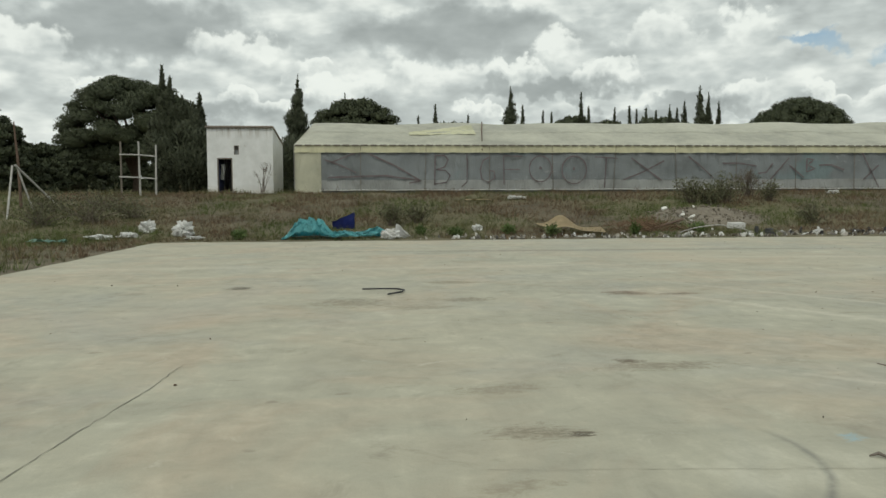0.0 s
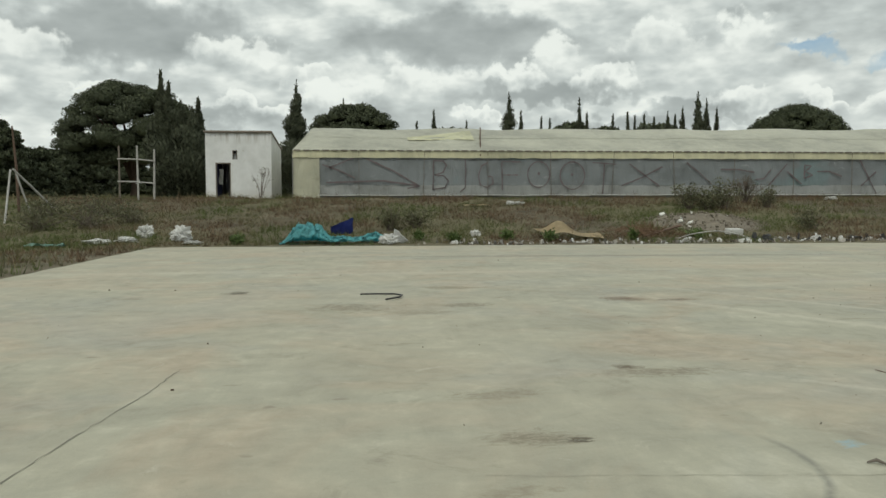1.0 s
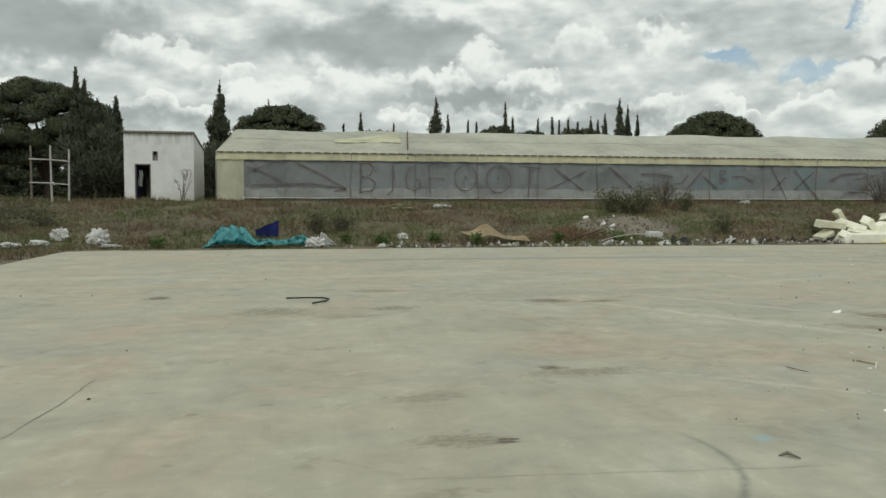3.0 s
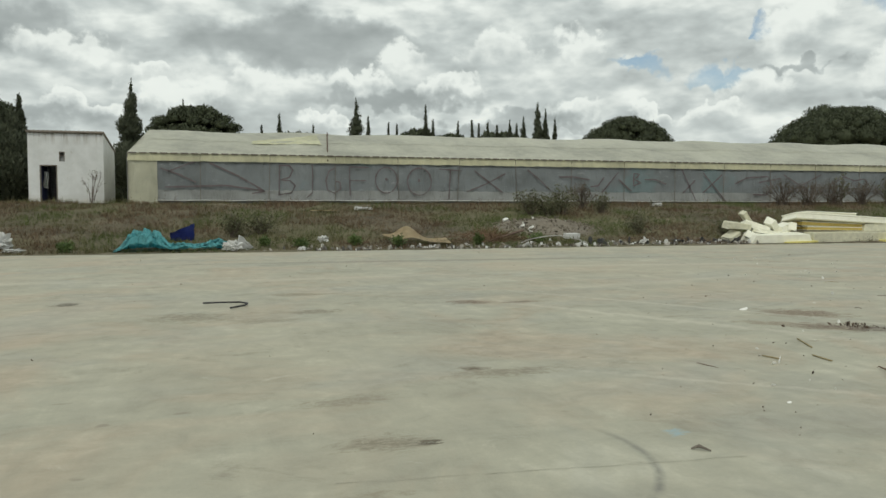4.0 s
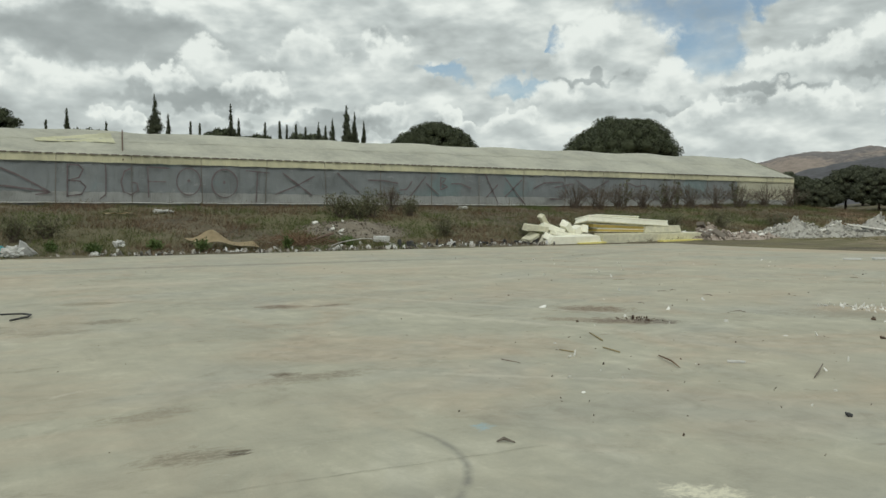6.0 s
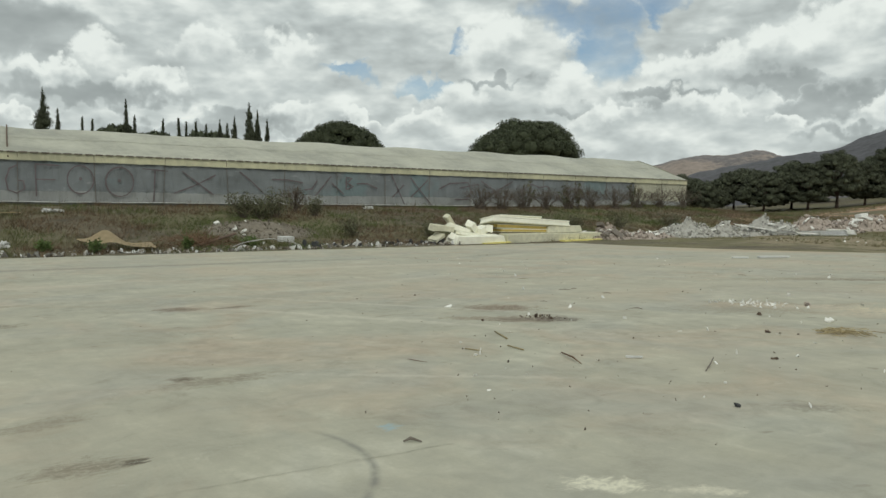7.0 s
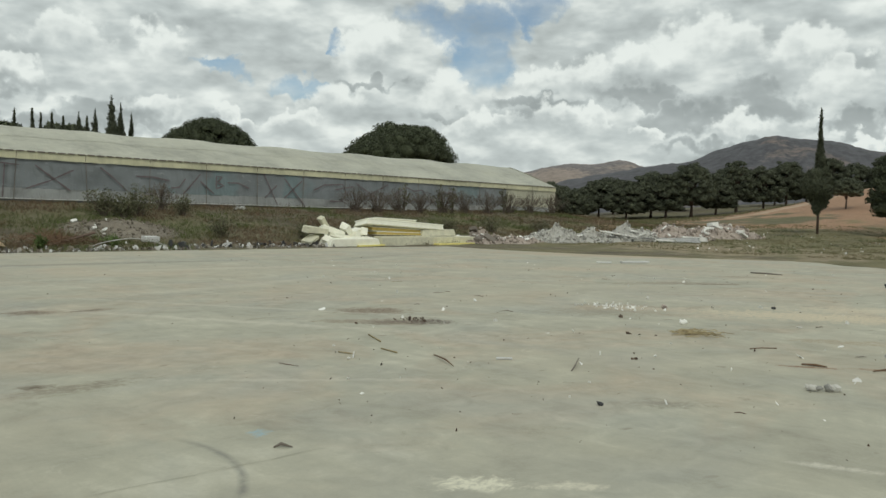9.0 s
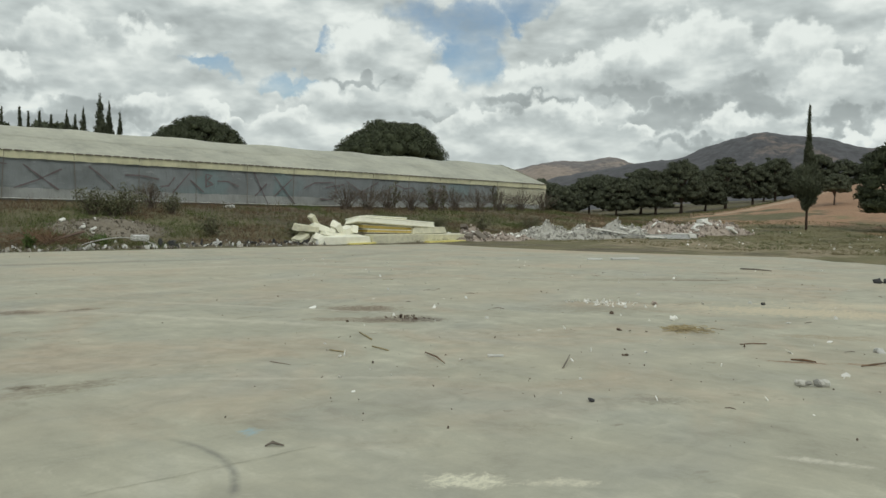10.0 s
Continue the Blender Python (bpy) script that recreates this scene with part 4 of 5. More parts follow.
SCRAWLS = [
    [(-2.38, 3.61), (-1.5, 3.3), (-0.67, 2.9)], [(-2.18, 2.65), (0.85, 2.75), (2.75, 2.49)], [(0.02, 3.91), (1.44, 3.26), (2.81, 2.46), (2.16, 2.34)],
    [(-2.03, 3.44), (-0.66, 4.0)], [(14.51, 3.69), (16.24, 2.44)], [(16.38, 3.54), (15.22, 2.94), (14.06, 2.49)], [(17.78, 3.77), (18.5, 3.24), (19.22, 2.59)],
    [(19.76, 3.39), (20.71, 3.4), (21.75, 3.24)], [(22.71, 3.4), (22.32, 2.89), (21.81, 2.83)], [(23.66, 3.71), (22.57, 2.48)], [(23.67, 3.29), (24.55, 2.59)],
    [(24.7, 2.89), (24.71, 3.66), (25.12, 3.6), (24.75, 3.29), (25.21, 3.09), (24.73, 2.91)], [(25.45, 3.29), (26.18, 3.3), (26.95, 3.02)],
    [(28.0, 4.0), (29.05, 2.04)], [(29.0, 3.28), (28.11, 2.46)], [(29.56, 3.75), (31.21, 2.0)], [(30.93, 3.64), (29.57, 2.5)],
    [(31.9, 3.08), (32.77, 3.47), (34.35, 3.57), (34.71, 2.95), (34.25, 2.39), (33.23, 2.41)], [(33.67, 3.18), (35.29, 3.46)], [(35.53, 3.71), (37.5, 2.66)],
    [(38.5, 3.74), (35.9, 2.52)], [(39.29, 3.1), (40.35, 3.62), (41.17, 3.36), (42.0, 3.49), (42.35, 3.1)], [(43.73, 3.3), (44.61, 3.38), (45.68, 3.31), (46.09, 2.9)],
]
for i, lines in enumerate(LETTERS.values()):
    for j, pts in enumerate(lines):
        part("graffiti_letter", stroke(pts, 0.037, i * 7 + j), None, gh, "sprayed dark red letter")
for i, pts in enumerate(SCRAWLS):
    part("graffiti_scrawl", stroke(pts, 0.045, 90 + i), None, gh, "sprayed dark red scrawl")

# ---- hut ----


def hut():
    x0, x1, y0, y1, z0 = -8.80, -5.25, 44.5, 49.3, 1.55
    top, back = 5.40, 4.85
    dl, dr, dh = -8.27, -7.45, 3.78
    wl_, wr, wb, wt = -7.35, -7.09, 3.96, 4.46
    ob = thing("hut", (x0, y0, 1.8), "small whitewashed flat-roofed hut with open dark doorway", "hut")
    t = 0.22
    bm = bmesh.new()
    for a, b, c, d in ((x0, dl, z0, top), (dl, dr, dh, top), (dr, wl_, z0, top), (wl_, wr, z0, wb), (wl_, wr, wt, top), (wr, x1, z0, top)):
        add_box(bm, ((a + b) / 2, y0 + t / 2, (c + d) / 2), (b - a, t, d - c))
    part("front_wall", bm, whitewash, ob)
    for x in (x0, x1 - t):
        side = bmesh.new()
        vs = [side.verts.new(p) for p in ((x, y0 + t, z0), (x + t, y0 + t, z0), (x + t, y1, z0), (x, y1, z0), (x, y0 + t, top - 0.02), (x + t, y0 + t, top - 0.02), (x + t, y1, back), (x, y1, back))]
        for f in ((0, 1, 2, 3), (4, 7, 6, 5), (0, 4, 5, 1), (1, 5, 6, 2), (2, 6, 7, 3), (3, 7, 4, 0)):
            side.faces.new([vs[k] for k in f])
        part("side_wall", side, whitewash, ob)
    part("back_wall", boxed(((x0 + x1) / 2, y1 + t / 2, (z0 + back) / 2), (x1 - x0, t, back - z0)), whitewash, ob)
    ang = math.degrees(math.atan2(top - back, y1 - y0))
    part("roof", boxed(((x0 + x1) / 2, (y0 + y1) / 2 + 0.1, (top + back) / 2 + 0.05), (x1 - x0 + 0.12, y1 - y0 + 0.5, 0.09), (-ang, 0, 0), 0.01), tile_red, ob)
    n = 17
    for k in range(n):
        x = x0 + 0.02 + (x1 - x0) * (k + 0.5) / n
        part("roof_tile", tube([(x, y0 - 0.09, top + 0.06), (x, y0 + 0.30, top + 0.035)], [0.09, 0.08], 6), tile_red, ob)
    part("floor", boxed(((x0 + x1) / 2, (y0 + y1) / 2, 1.72), (x1 - x0 - 0.1, y1 - y0 - 0.1, 0.2)), dark_room, ob)
    part("partition", boxed((-7.0, 47.0, 3.2), (0.12, 4.4, 3.0)), dark_room, ob)
    frm = bmesh.new()
    for c, s in (((dl + 0.03, y0 + 0.06, (1.82 + dh) / 2), (0.06, 0.10, dh - 1.82)), ((dr - 0.03, y0 + 0.06, (1.82 + dh) / 2), (0.06, 0.10, dh - 1.82)), (((dl + dr) / 2, y0 + 0.06, dh - 0.03), (dr - dl - 0.12, 0.10, 0.06))):
        add_box(frm, c, s)
    part("door_frame", frm, grey_wood, ob)
    part("door_leaf", boxed((dl + 0.10, y0 + 0.62, 2.8), (0.05, 0.78, 1.86), (0, 0, -8), 0.006), plain("dark_blue_paint", (0.03, 0.035, 0.08), 7, 0.3, 0.6), ob, "dark blue door swung inwards")
    part("rag", drape(lambda u, v: (dl + 0.14 + 0.20 * u + 0.03 * math.sin(v * 6), y0 + 0.30 + 0.04 * math.sin(u * 9), 3.45 - 0.85 * v), 6, 8), white_plastic, ob, "pale rag hung inside doorway")
    part("threshold", boxed(((dl + dr) / 2 - 0.05, y0 - 0.08, 1.80), (1.05, 0.30, 0.10), (0, 0, 0), 0.015), whitewash, ob)
    win = thing("window", (wl_, y0, wb), "", "")
    win.parent = ob
    win.location = Vector((wl_, y0, wb)) - Vector(ob.location)
    bmw = bmesh.new()
    for c, s in (((wl_ + 0.02, y0 + 0.03, (wb + wt) / 2), (0.04, 0.08, wt - wb)), ((wr - 0.02, y0 + 0.03, (wb + wt) / 2), (0.04, 0.08, wt - wb)), (((wl_ + wr) / 2, y0 + 0.03, wt - 0.02), (wr - wl_ - 0.08, 0.08, 0.04)), (((wl_ + wr) / 2, y0 + 0.03, (wb + wt) / 2 + 0.06), (wr - wl_ - 0.08, 0.05, 0.03))):
        add_box(bmw, c, s)
    part("window_frame", bmw, grey_wood, win)
    part("pane", boxed(((wl_ + wr) / 2, y0 + 0.09, wb + 0.14), (wr - wl_ - 0.03, 0.012, 0.26)), plain("dusty_glass", (0.30, 0.31, 0.31), 8, 0.2, 0.35), win)
    return ob


hut()

# ---- frame of poles, braced fence post ----
rack = thing("pole_frame", (-11.4, 41.0, 1.75), "tall grey wooden frame of three posts and two rails", "frame")
for x, y, lean in ((-12.35, 41.1, 0.0), (-11.42, 40.9, 0.03), (-10.63, 41.1, -0.05)):
    part("post", tube([(x + lean, y, 1.5), (x, y, 4.42 if x < -11 else 4.25)], [0.055, 0.045], 7), grey_wood if x < -12 else pale_pole, rack)
for z in (3.74, 2.62):
    part("rail", tube([(-12.40, 41.0, z + 0.03), (-11.42, 40.82, z), (-10.58, 41.0, z - 0.07)], 0.034, 6), pale_pole, rack)

fence = thing("fence_post", (-14.9, 35.0, 0.8), "rusty fence post with two pale leaning braces", "fence post")
part("post", tube([(-15.35, 36.7, 0.9), (-15.42, 36.7, 3.1), (-15.55, 36.7, 4.95)], [0.07, 0.06, 0.03], 7), rust, fence)
part("brace", tube([(-14.75, 33.8, 0.5), (-14.95, 35.0, 2.95)], [0.05, 0.045], 6), pale_pole, fence)
part("brace", tube([(-14.80, 36.6, 1.0), (-15.2, 36.0, 3.0)], [0.045, 0.04], 6), pale_pole, fence)
part("brace", tube([(-14.15, 37.6, 1.25), (-15.05, 35.5, 3.0)], [0.05, 0.045], 6), pale_pole, fence)

# ---- trees ----


def at(az, d, sink=0.0):
    x, y = polar(az, d)
    return x, y, land(x, y) - sink


stone_pine(at(-15.9, 86), 13.9, 15.2, "huge dark umbrella pine with dense rounded crown", 11, pine_leaf, 0.70, 90000, 0.115, 0.16)
stone_pine(at(-20.2, 84), 6.8, 6.0, "lower dark pine beside the huge pine", 12, pine_leaf, 0.85, 24000, 0.16, 0.10)
stone_pine(at(-0.9, 100), 14.2, 12.2, "dark broad pine behind the greenhouse", 13, pine_leaf, 0.5, 26000, 0.16)
stone_pine(at(14.7, 150), 17.0, 9.5, "far low pine behind the greenhouse", 14, pine_leaf, 0.4, 5000, 0.34)
stone_pine(at(29.5, 120), 15.1, 13.9, "rounded umbrella pine above the greenhouse roof", 15, pine_leaf, 0.42, 42000, 0.14)
stone_pine(at(42.6, 96), 13.3, 14.9, "wide dense umbrella pine behind the greenhouse", 16, pine_leaf, 0.52, 60000, 0.11, slump=0.45)
for k, (az, d, top, w) in enumerate(((-24.2, 74, 8.6, 6.0), (-22.0, 78, 6.6, 6.0), (-19.2, 104, 8.2, 9.0), (-16.4, 110, 7.8, 9.0), (-13.2, 108, 7.6, 9.0), (-10.0, 104, 7.0, 7.0), (-25.5, 82, 9.4, 8.0), (-21.0, 100, 7.2, 7.0), (-7.2, 92, 7.2, 7.0), (-4.6, 90, 7.6, 6.0), (-5.8, 70, 5.6, 5.0))):
    stone_pine(at(az, d), top, w, "dark woodland pine with low crown", 30 + k, pine_leaf, 0.95, 18000, 0.17, 0.08, group="dark pines behind the field")
overhang = stone_pine(at(-26.3, 60), 10.2, 5.6, "pine with thin side branches", 44, pine_leaf, 0.45, 3000, 0.26, 0.5)

for az, d, top, w, s in ((-14.0, 50.5, 9.05, 2.1, 51), (-13.5, 50.2, 8.4, 2.4, 55), (-12.7, 50.0, 7.3, 3.4, 52), (-11.6, 50.6, 7.5, 1.9, 53), (-12.0, 49.6, 6.9, 3.6, 56)):
    cypress(at(az, d, 0.1), top, w, "dark ragged cypress in a clump beside the hut", s, cypress_leaf, 16000, 0.09, 0.03, 0.35, "cypress clump", belly=0.42)
cypress(at(-4.95, 60), 10.2, 3.6, "dark cypress between hut and greenhouse", 54, cypress_leaf, 14000, 0.09, 0.0, 0.40, belly=0.28)
far_cyp = [(4.8, 0.1179, 0.9), (10.2, 0.1401, 2.2), (11.05, 0.1154, 0.9), (15.16, 0.1313, 1.2), (17.5, 0.1095, 0.6), (18.5, 0.111, 0.6), (19.0, 0.106, 0.5), (19.62, 0.1084, 0.6), (20.3, 0.104, 0.5), (21.2, 0.1108, 1.3),
           (22.2, 0.1156, 1.4), (23.2, 0.1348, 1.7), (23.75, 0.1238, 1.2), (24.42, 0.112, 0.9), (12.5, 0.108, 0.6), (13.1, 0.106, 0.6), (3.58, 0.1025, 0.6), (7.15, 0.1043, 0.7), (-1.65, 0.131, 1.0), (-2.6, 0.118, 0.8), (-0.3, 0.126, 0.8), (21.7, 0.107, 1.2), (15.7, 0.112, 0.6)]
for k, (az, el, w) in enumerate(far_cyp):
    d = 108 + (k * 7) % 11
    cypress(at(az, d), 1.4 + el * d, w * 1.15, "slender dark cypress behind the greenhouse", 60 + k, cypress_leaf, 2000, 0.12, 0.35, 0.5, "cypresses behind the greenhouse", belly=0.5)
for k, (az, d, top, w) in enumerate(((6.0, 130, 14.0, 9.0), (20.5, 128, 14.2, 12.0), (17.0, 134, 14.4, 8.0))):
    stone_pine(at(az, d), top, w, "low far treetop behind the greenhouse", 84 + k, pine_leaf, 0.35, 2500, 0.34, group="far treetops")

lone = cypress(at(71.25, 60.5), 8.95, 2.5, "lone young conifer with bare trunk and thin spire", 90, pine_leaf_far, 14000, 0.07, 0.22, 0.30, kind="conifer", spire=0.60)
row = [(53.2, 104, 6.0, 9), (55.0, 112, 6.6, 9), (57.0, 116, 7.1, 10), (58.9, 112, 7.2, 9), (60.6, 118, 8.0, 9), (61.6, 112, 8.7, 8.5), (63.3, 114, 9.1, 9.5), (64.9, 120, 9.0, 7.5), (66.2, 122, 10.3, 8.5), (67.9, 126, 10.1, 9), (69.3, 130, 10.4, 7),
       (70.5, 134, 10.2, 8), (71.8, 150, 12.6, 9), (73.4, 152, 12.7, 9), (75.2, 150, 13.0, 10), (54.2, 130, 7.4, 10), (58.0, 136, 8.3, 11), (62.4, 140, 9.4, 11), (65.6, 146, 10.6, 10), (68.6, 150, 11.4, 10)]
for k, (az, d, top, w) in enumerate(row):
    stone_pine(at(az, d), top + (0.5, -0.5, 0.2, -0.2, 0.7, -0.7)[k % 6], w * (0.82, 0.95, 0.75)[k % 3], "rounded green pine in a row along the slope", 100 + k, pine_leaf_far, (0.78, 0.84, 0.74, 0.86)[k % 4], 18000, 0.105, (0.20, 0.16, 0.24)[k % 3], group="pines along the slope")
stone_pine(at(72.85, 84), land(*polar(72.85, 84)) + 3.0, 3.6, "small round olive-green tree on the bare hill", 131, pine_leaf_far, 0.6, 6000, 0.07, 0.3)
stone_pine(at(76.2, 62), 7.0, 5.4, "dense pine at the edge of the bare hill", 132, pine_leaf, 0.82, 22000, 0.09, 0.10)

# ---- shrubs ----
for x, y, w, h, s in ((15.5, 37.0, 1.9, 1.35, 201), (17.2, 37.1, 2.1, 1.45, 202), (16.3, 36.7, 1.6, 1.0, 203)):
    bush("shrub", (x, y, land(x, y)), w, h, "olive-green wild shrub on the bank", s, bush_leaf, 1500, 0.055, 40, group="shrubs on the bank")
for x, y, w, h, s in ((-12.8, 32.0, 3.0, 1.0, 204), (-11.2, 33.0, 3.2, 1.0, 205), (-11.7, 36.0, 3.4, 1.0, 206), (-13.7, 35.4, 3.0, 1.0, 207), (-9.8, 34.0, 2.6, 0.8, 208), (0.9, 31.9, 1.5, 0.95, 209), (2.0, 32.4, 1.7, 0.9, 210),
                      (18.3, 31.2, 1.6, 0.95, 211), (19.6, 37.3, 1.4, 1.2, 212), (22.5, 31.0, 1.3, 0.7, 213), (28.5, 33.0, 2.0, 0.8, 214), (37.6, 32.2, 2.2, 1.1, 215), (42.0, 31.8, 2.0, 0.9, 216), (34.0, 32.5, 1.8, 0.9, 217)):
    bush("shrub", (x, y, land(x, y)), w, h, "low grey-green shrub among dry weeds", s, bush_leaf, 1000, 0.05, 34, group="shrubs on the bank")
for k, (x, y, w, h) in enumerate(((33.6, 40.6, 2.4, 1.9), (35.4, 40.4, 2.2, 1.8), (37.2, 40.4, 2.4, 2.0), (39.3, 40.3, 2.2, 1.7), (41.5, 40.2, 2.6, 2.1), (43.8, 40.2, 2.4, 1.9), (46.2, 40.0, 2.6, 1.9), (48.8, 40.0, 2.6, 1.8), (51.5, 40.0, 2.6, 1.8), (54.2, 39.8, 2.6, 1.9), (19.5, 39.4, 1.6, 1.5))):
    bush("dead_shrub", (x, y, land(x, y)), w * 1.5, h * 0.95, "leafless grey-brown shrub before the greenhouse wall", 230 + k, bush_leaf, 30, 0.06, 60, group="bare shrubs", open_stems=True)
bush("dead_shrub", (-5.75, 43.9, land(-5.75, 43.9)), 1.3, 2.3, "thin leafless sapling beside the hut wall", 246, bush_leaf, 25, 0.05, 9, open_stems=True)
for k, (x, y) in enumerate(((41.0, 40.0), (47.8, 39.7), (37.6, 40.2), (42.1, 39.9))):
    bush("tall_weed", (x, y, land(x, y)), 1.0, 2.3, "tall dark weed with leafy tips", 250 + k, bush_leaf, 160, 0.09, 9, "weed", open_stems=True)
for k, (x, y, w) in enumerate(((6.75, 28.8, 0.7), (12.6, 29.3, 0.8), (3.1, 28.7, 0.6), (-4.6, 28.5, 0.6), (5.2, 29.2, 0.7), (1.9, 29.4, 0.6), (9.9, 28.9, 0.5))):
    bush("green_weed", (x, y, land(x, y)), w, 0.42, "fresh green weed at the slab edge", 260 + k, weed_leaf, 420, 0.06, 12, "weed", group="weeds at the slab edge")

# ---- grass ----


def field(x0, x1, y0, y1, power=1.0):
    def place(g, n):
        return np.column_stack([g.uniform(x0, x1, n), y0 + (y1 - y0) * g.random(n) ** power])
    return place


def thinned(x0, x1, y0, y1, level):
    """Places inside patches only, and off the slab."""
    def place(g, n):
        xy = np.column_stack([g.uniform(x0, x1, n), g.uniform(y0, y1, n)])
        keep = [noise.noise(Vector((a * 0.28, b * 0.4, 2.0))) > level and not (-7.3 < a < slab_edge_right(b) and b < 27.9) for a, b in xy]
        return xy[np.array(keep)]
    return place


tufts("dry_grass", 60000, thinned(-26, 62, 28.0, 42.6, -0.55), 0.07, 0.30, 0.0095, grass_bank, "dry brown and green grass on the bank", 301)
tufts("tall_weeds", 2600, thinned(-24, 60, 28.6, 42.4, 0.05), 0.30, 0.75, 0.010, grass_bank, "tall dry weed stalks on the bank", 306, 4, 0.22)
tufts("dry_grass", 5000, thinned(-22, -7.3, 10.0, 30.0, -0.6), 0.10, 0.36, 0.012, grass_bank, "weedy grass beside the slab", 302)
tufts("field_grass", 9000, thinned(-60, -6, 42.0, 74.0, -0.5), 0.12, 0.40, 0.03, grass_field, "pale field grass before the pines", 303)
tufts("field_grass", 24000, thinned(34, 66, 6.0, 34.0, -0.45), 0.03, 0.14, 0.012, grass_field, "short yellow-green grass beyond the slab", 304)
tufts("field_grass", 14000, thinned(48, 104, 36.0, 75.0, -0.5), 0.08, 0.26, 0.022, grass_field, "rough grass below the pine row", 305)

# ---- rubbish along the slab edge ----


def tarp():
    def fn(u, v):
        x = -3.08 + 3.75 * u + 0.10 * rag((u * 6, v * 5, 1), 1.0)
        heap = 0.72 * math.exp(-((u - 0.25) / 0.17) ** 4) + 0.22 * math.exp(-((u - 0.58) / 0.20) ** 2) + 0.32 * math.exp(-((u - 0.90) / 0.12) ** 2)
        across = math.sin(math.pi * min(1.0, 0.04 + v)) ** 0.45
        wide = 0.45 + 0.75 * math.exp(-((u - 0.25) / 0.2) ** 2)
        y = 28.0 + 0.55 * u + wide * v + 0.16 * rag((x * 1.6, v * 2, 2), 2.0)
        crease = abs(rag((x * 1.4, v * 2.2, 5), 1.3)) * 0.8 + abs(rag((x * 2.6, v * 3.4, 9), 1.2)) * 0.5
        return x, y, max(land(x, y), 0.0) + 0.02 + across * (heap * (1.0 - 0.50 * crease) + 0.16 * (0.5 - crease)) + 0.05 * crease
    solo("tarpaulin", drape(fn, 110, 40), turquoise, "crumpled turquoise plastic tarpaulin at the slab edge", "tarpaulin", soft=True)


tarp()


def sack(x, y, w, h, mat, label, seed, name="sack"):
    """A slumped plastic sack."""
    bm = bmesh.new()
    r = bmesh.ops.create_icosphere(bm, subdivisions=4, radius=1.0)
    z = land(x, y)
    for v in r["verts"]:
        c = v.co.copy()
        f = 0.72 + 0.50 * rag(c, 1.5, seed) + 0.50 * abs(rag(c, 2.6, seed + 3)) - 0.25 * abs(rag(c, 6.0, seed + 5))
        zz = c.z * h / 2 * f
        v.co = Vector((x + c.x * w / 2 * f, y + c.y * w * 0.36 * f, z + max(-0.02, h / 2 * 0.75 + zz)))
    return solo(name, bm, mat, label, "sack")


sack(0.72, 28.35, 0.65, 0.42, white_plastic, "white plastic sack beside turquoise tarpaulin", 3.0)
solo("white_sheet", drape(lambda u, v: (0.85 + 0.55 * u + 0.12 * v, 28.5 + 0.10 * u, 0.06 + 0.52 * v * (1 - u) + 0.08 * rag((u * 2, v * 2, 1), 1.5) + 0.04), 14, 10), white_plastic, "crumpled white plastic sheet leaning on a sack", "sheet", soft=True)
solo("blue_bag", drape(lambda u, v: (-1.42 + 0.85 * u + 0.05 * rag((u * 2, v * 2, 4), 1), 31.0 + 0.25 * math.sin(u * 3.1) - 0.1 * v, land(-1, 31) + (0.30 + 0.36 * u) * v + 0.04 * rag((u * 3, v * 3, 2), 1.2)), 14, 12), royal_blue, "stiff royal blue plastic bag among weeds", "bag", soft=True)
for x, y, w, h, s in ((-6.75, 29.6, 0.75, 0.62, 5.0), (-8.3, 30.6, 0.7, 0.5, 6.0), (-8.6, 29.2, 0.8, 0.24, 7.0), (-9.5, 28.9, 0.9, 0.22, 8.0), (-6.2, 28.8, 0.7, 0.14, 9.0)):
    sack(x, y, w, h, white_plastic, "dirty white plastic sack in the weeds", s)
solo("plastic_sheet", drape(lambda u, v: (-11.5 + 1.2 * u, 27.7 + 0.5 * v, land(-11, 27.8) + 0.10 + 0.10 * rag((u * 3, v * 3, 3), 1.3)), 16, 8), plain("faded_green_plastic", (0.20, 0.36, 0.31), 7, 0.3, 0.6), "faded green plastic sheet in the grass", "sheet", soft=True)
sack(4.15, 30.3, 0.42, 0.30, white_plastic, "small white plastic bag in weeds", 12.0, "plastic_bag")
solo("cardboard", drape(lambda u, v: (6.40 + 2.35 * u, 30.3 - 0.9 * u - 0.8 * v, land(7, 30.3 - 0.9 * u - 0.8 * v) + 0.12 + 0.46 * math.exp(-((u - 0.40) / 0.20) ** 2) * (1 - 0.55 * v) + 0.16 * math.exp(-(u / 0.15) ** 2) + 0.12 * u * (1 - v) + 0.03 * math.sin(u * 7 + v * 2)), 26, 8), cardboard, "bent tan cardboard sheet lying on weeds", "cardboard", soft=True)
for x, y, w, h, s in ((7.05, 38.6, 0.55, 0.22, 14.0), (7.5, 38.7, 0.45, 0.2, 15.0), (24.7, 40.2, 0.7, 0.25, 16.0)):
    sack(x, y, w, h, white_plastic, "white plastic scrap on the bank", s, "plastic_scrap")
solo("pale_sheet", drape(lambda u, v: (4.55 + 1.3 * u, 37.6 + 0.4 * v, land(5, 37.7) + 0.14 + 0.05 * rag((u * 3, v * 2, 6), 1.5)), 12, 6), cardboard, "pale flattened sheet on the grassy bank", "sheet", soft=True)
bm = boxed((14.55, 30.3, land(14.55, 30.3) + 0.13), (0.62, 0.35, 0.22), (4, 0, 8), 0.02)
solo("white_box", bm, white_plastic, "small white foam box on the gravel", "box")
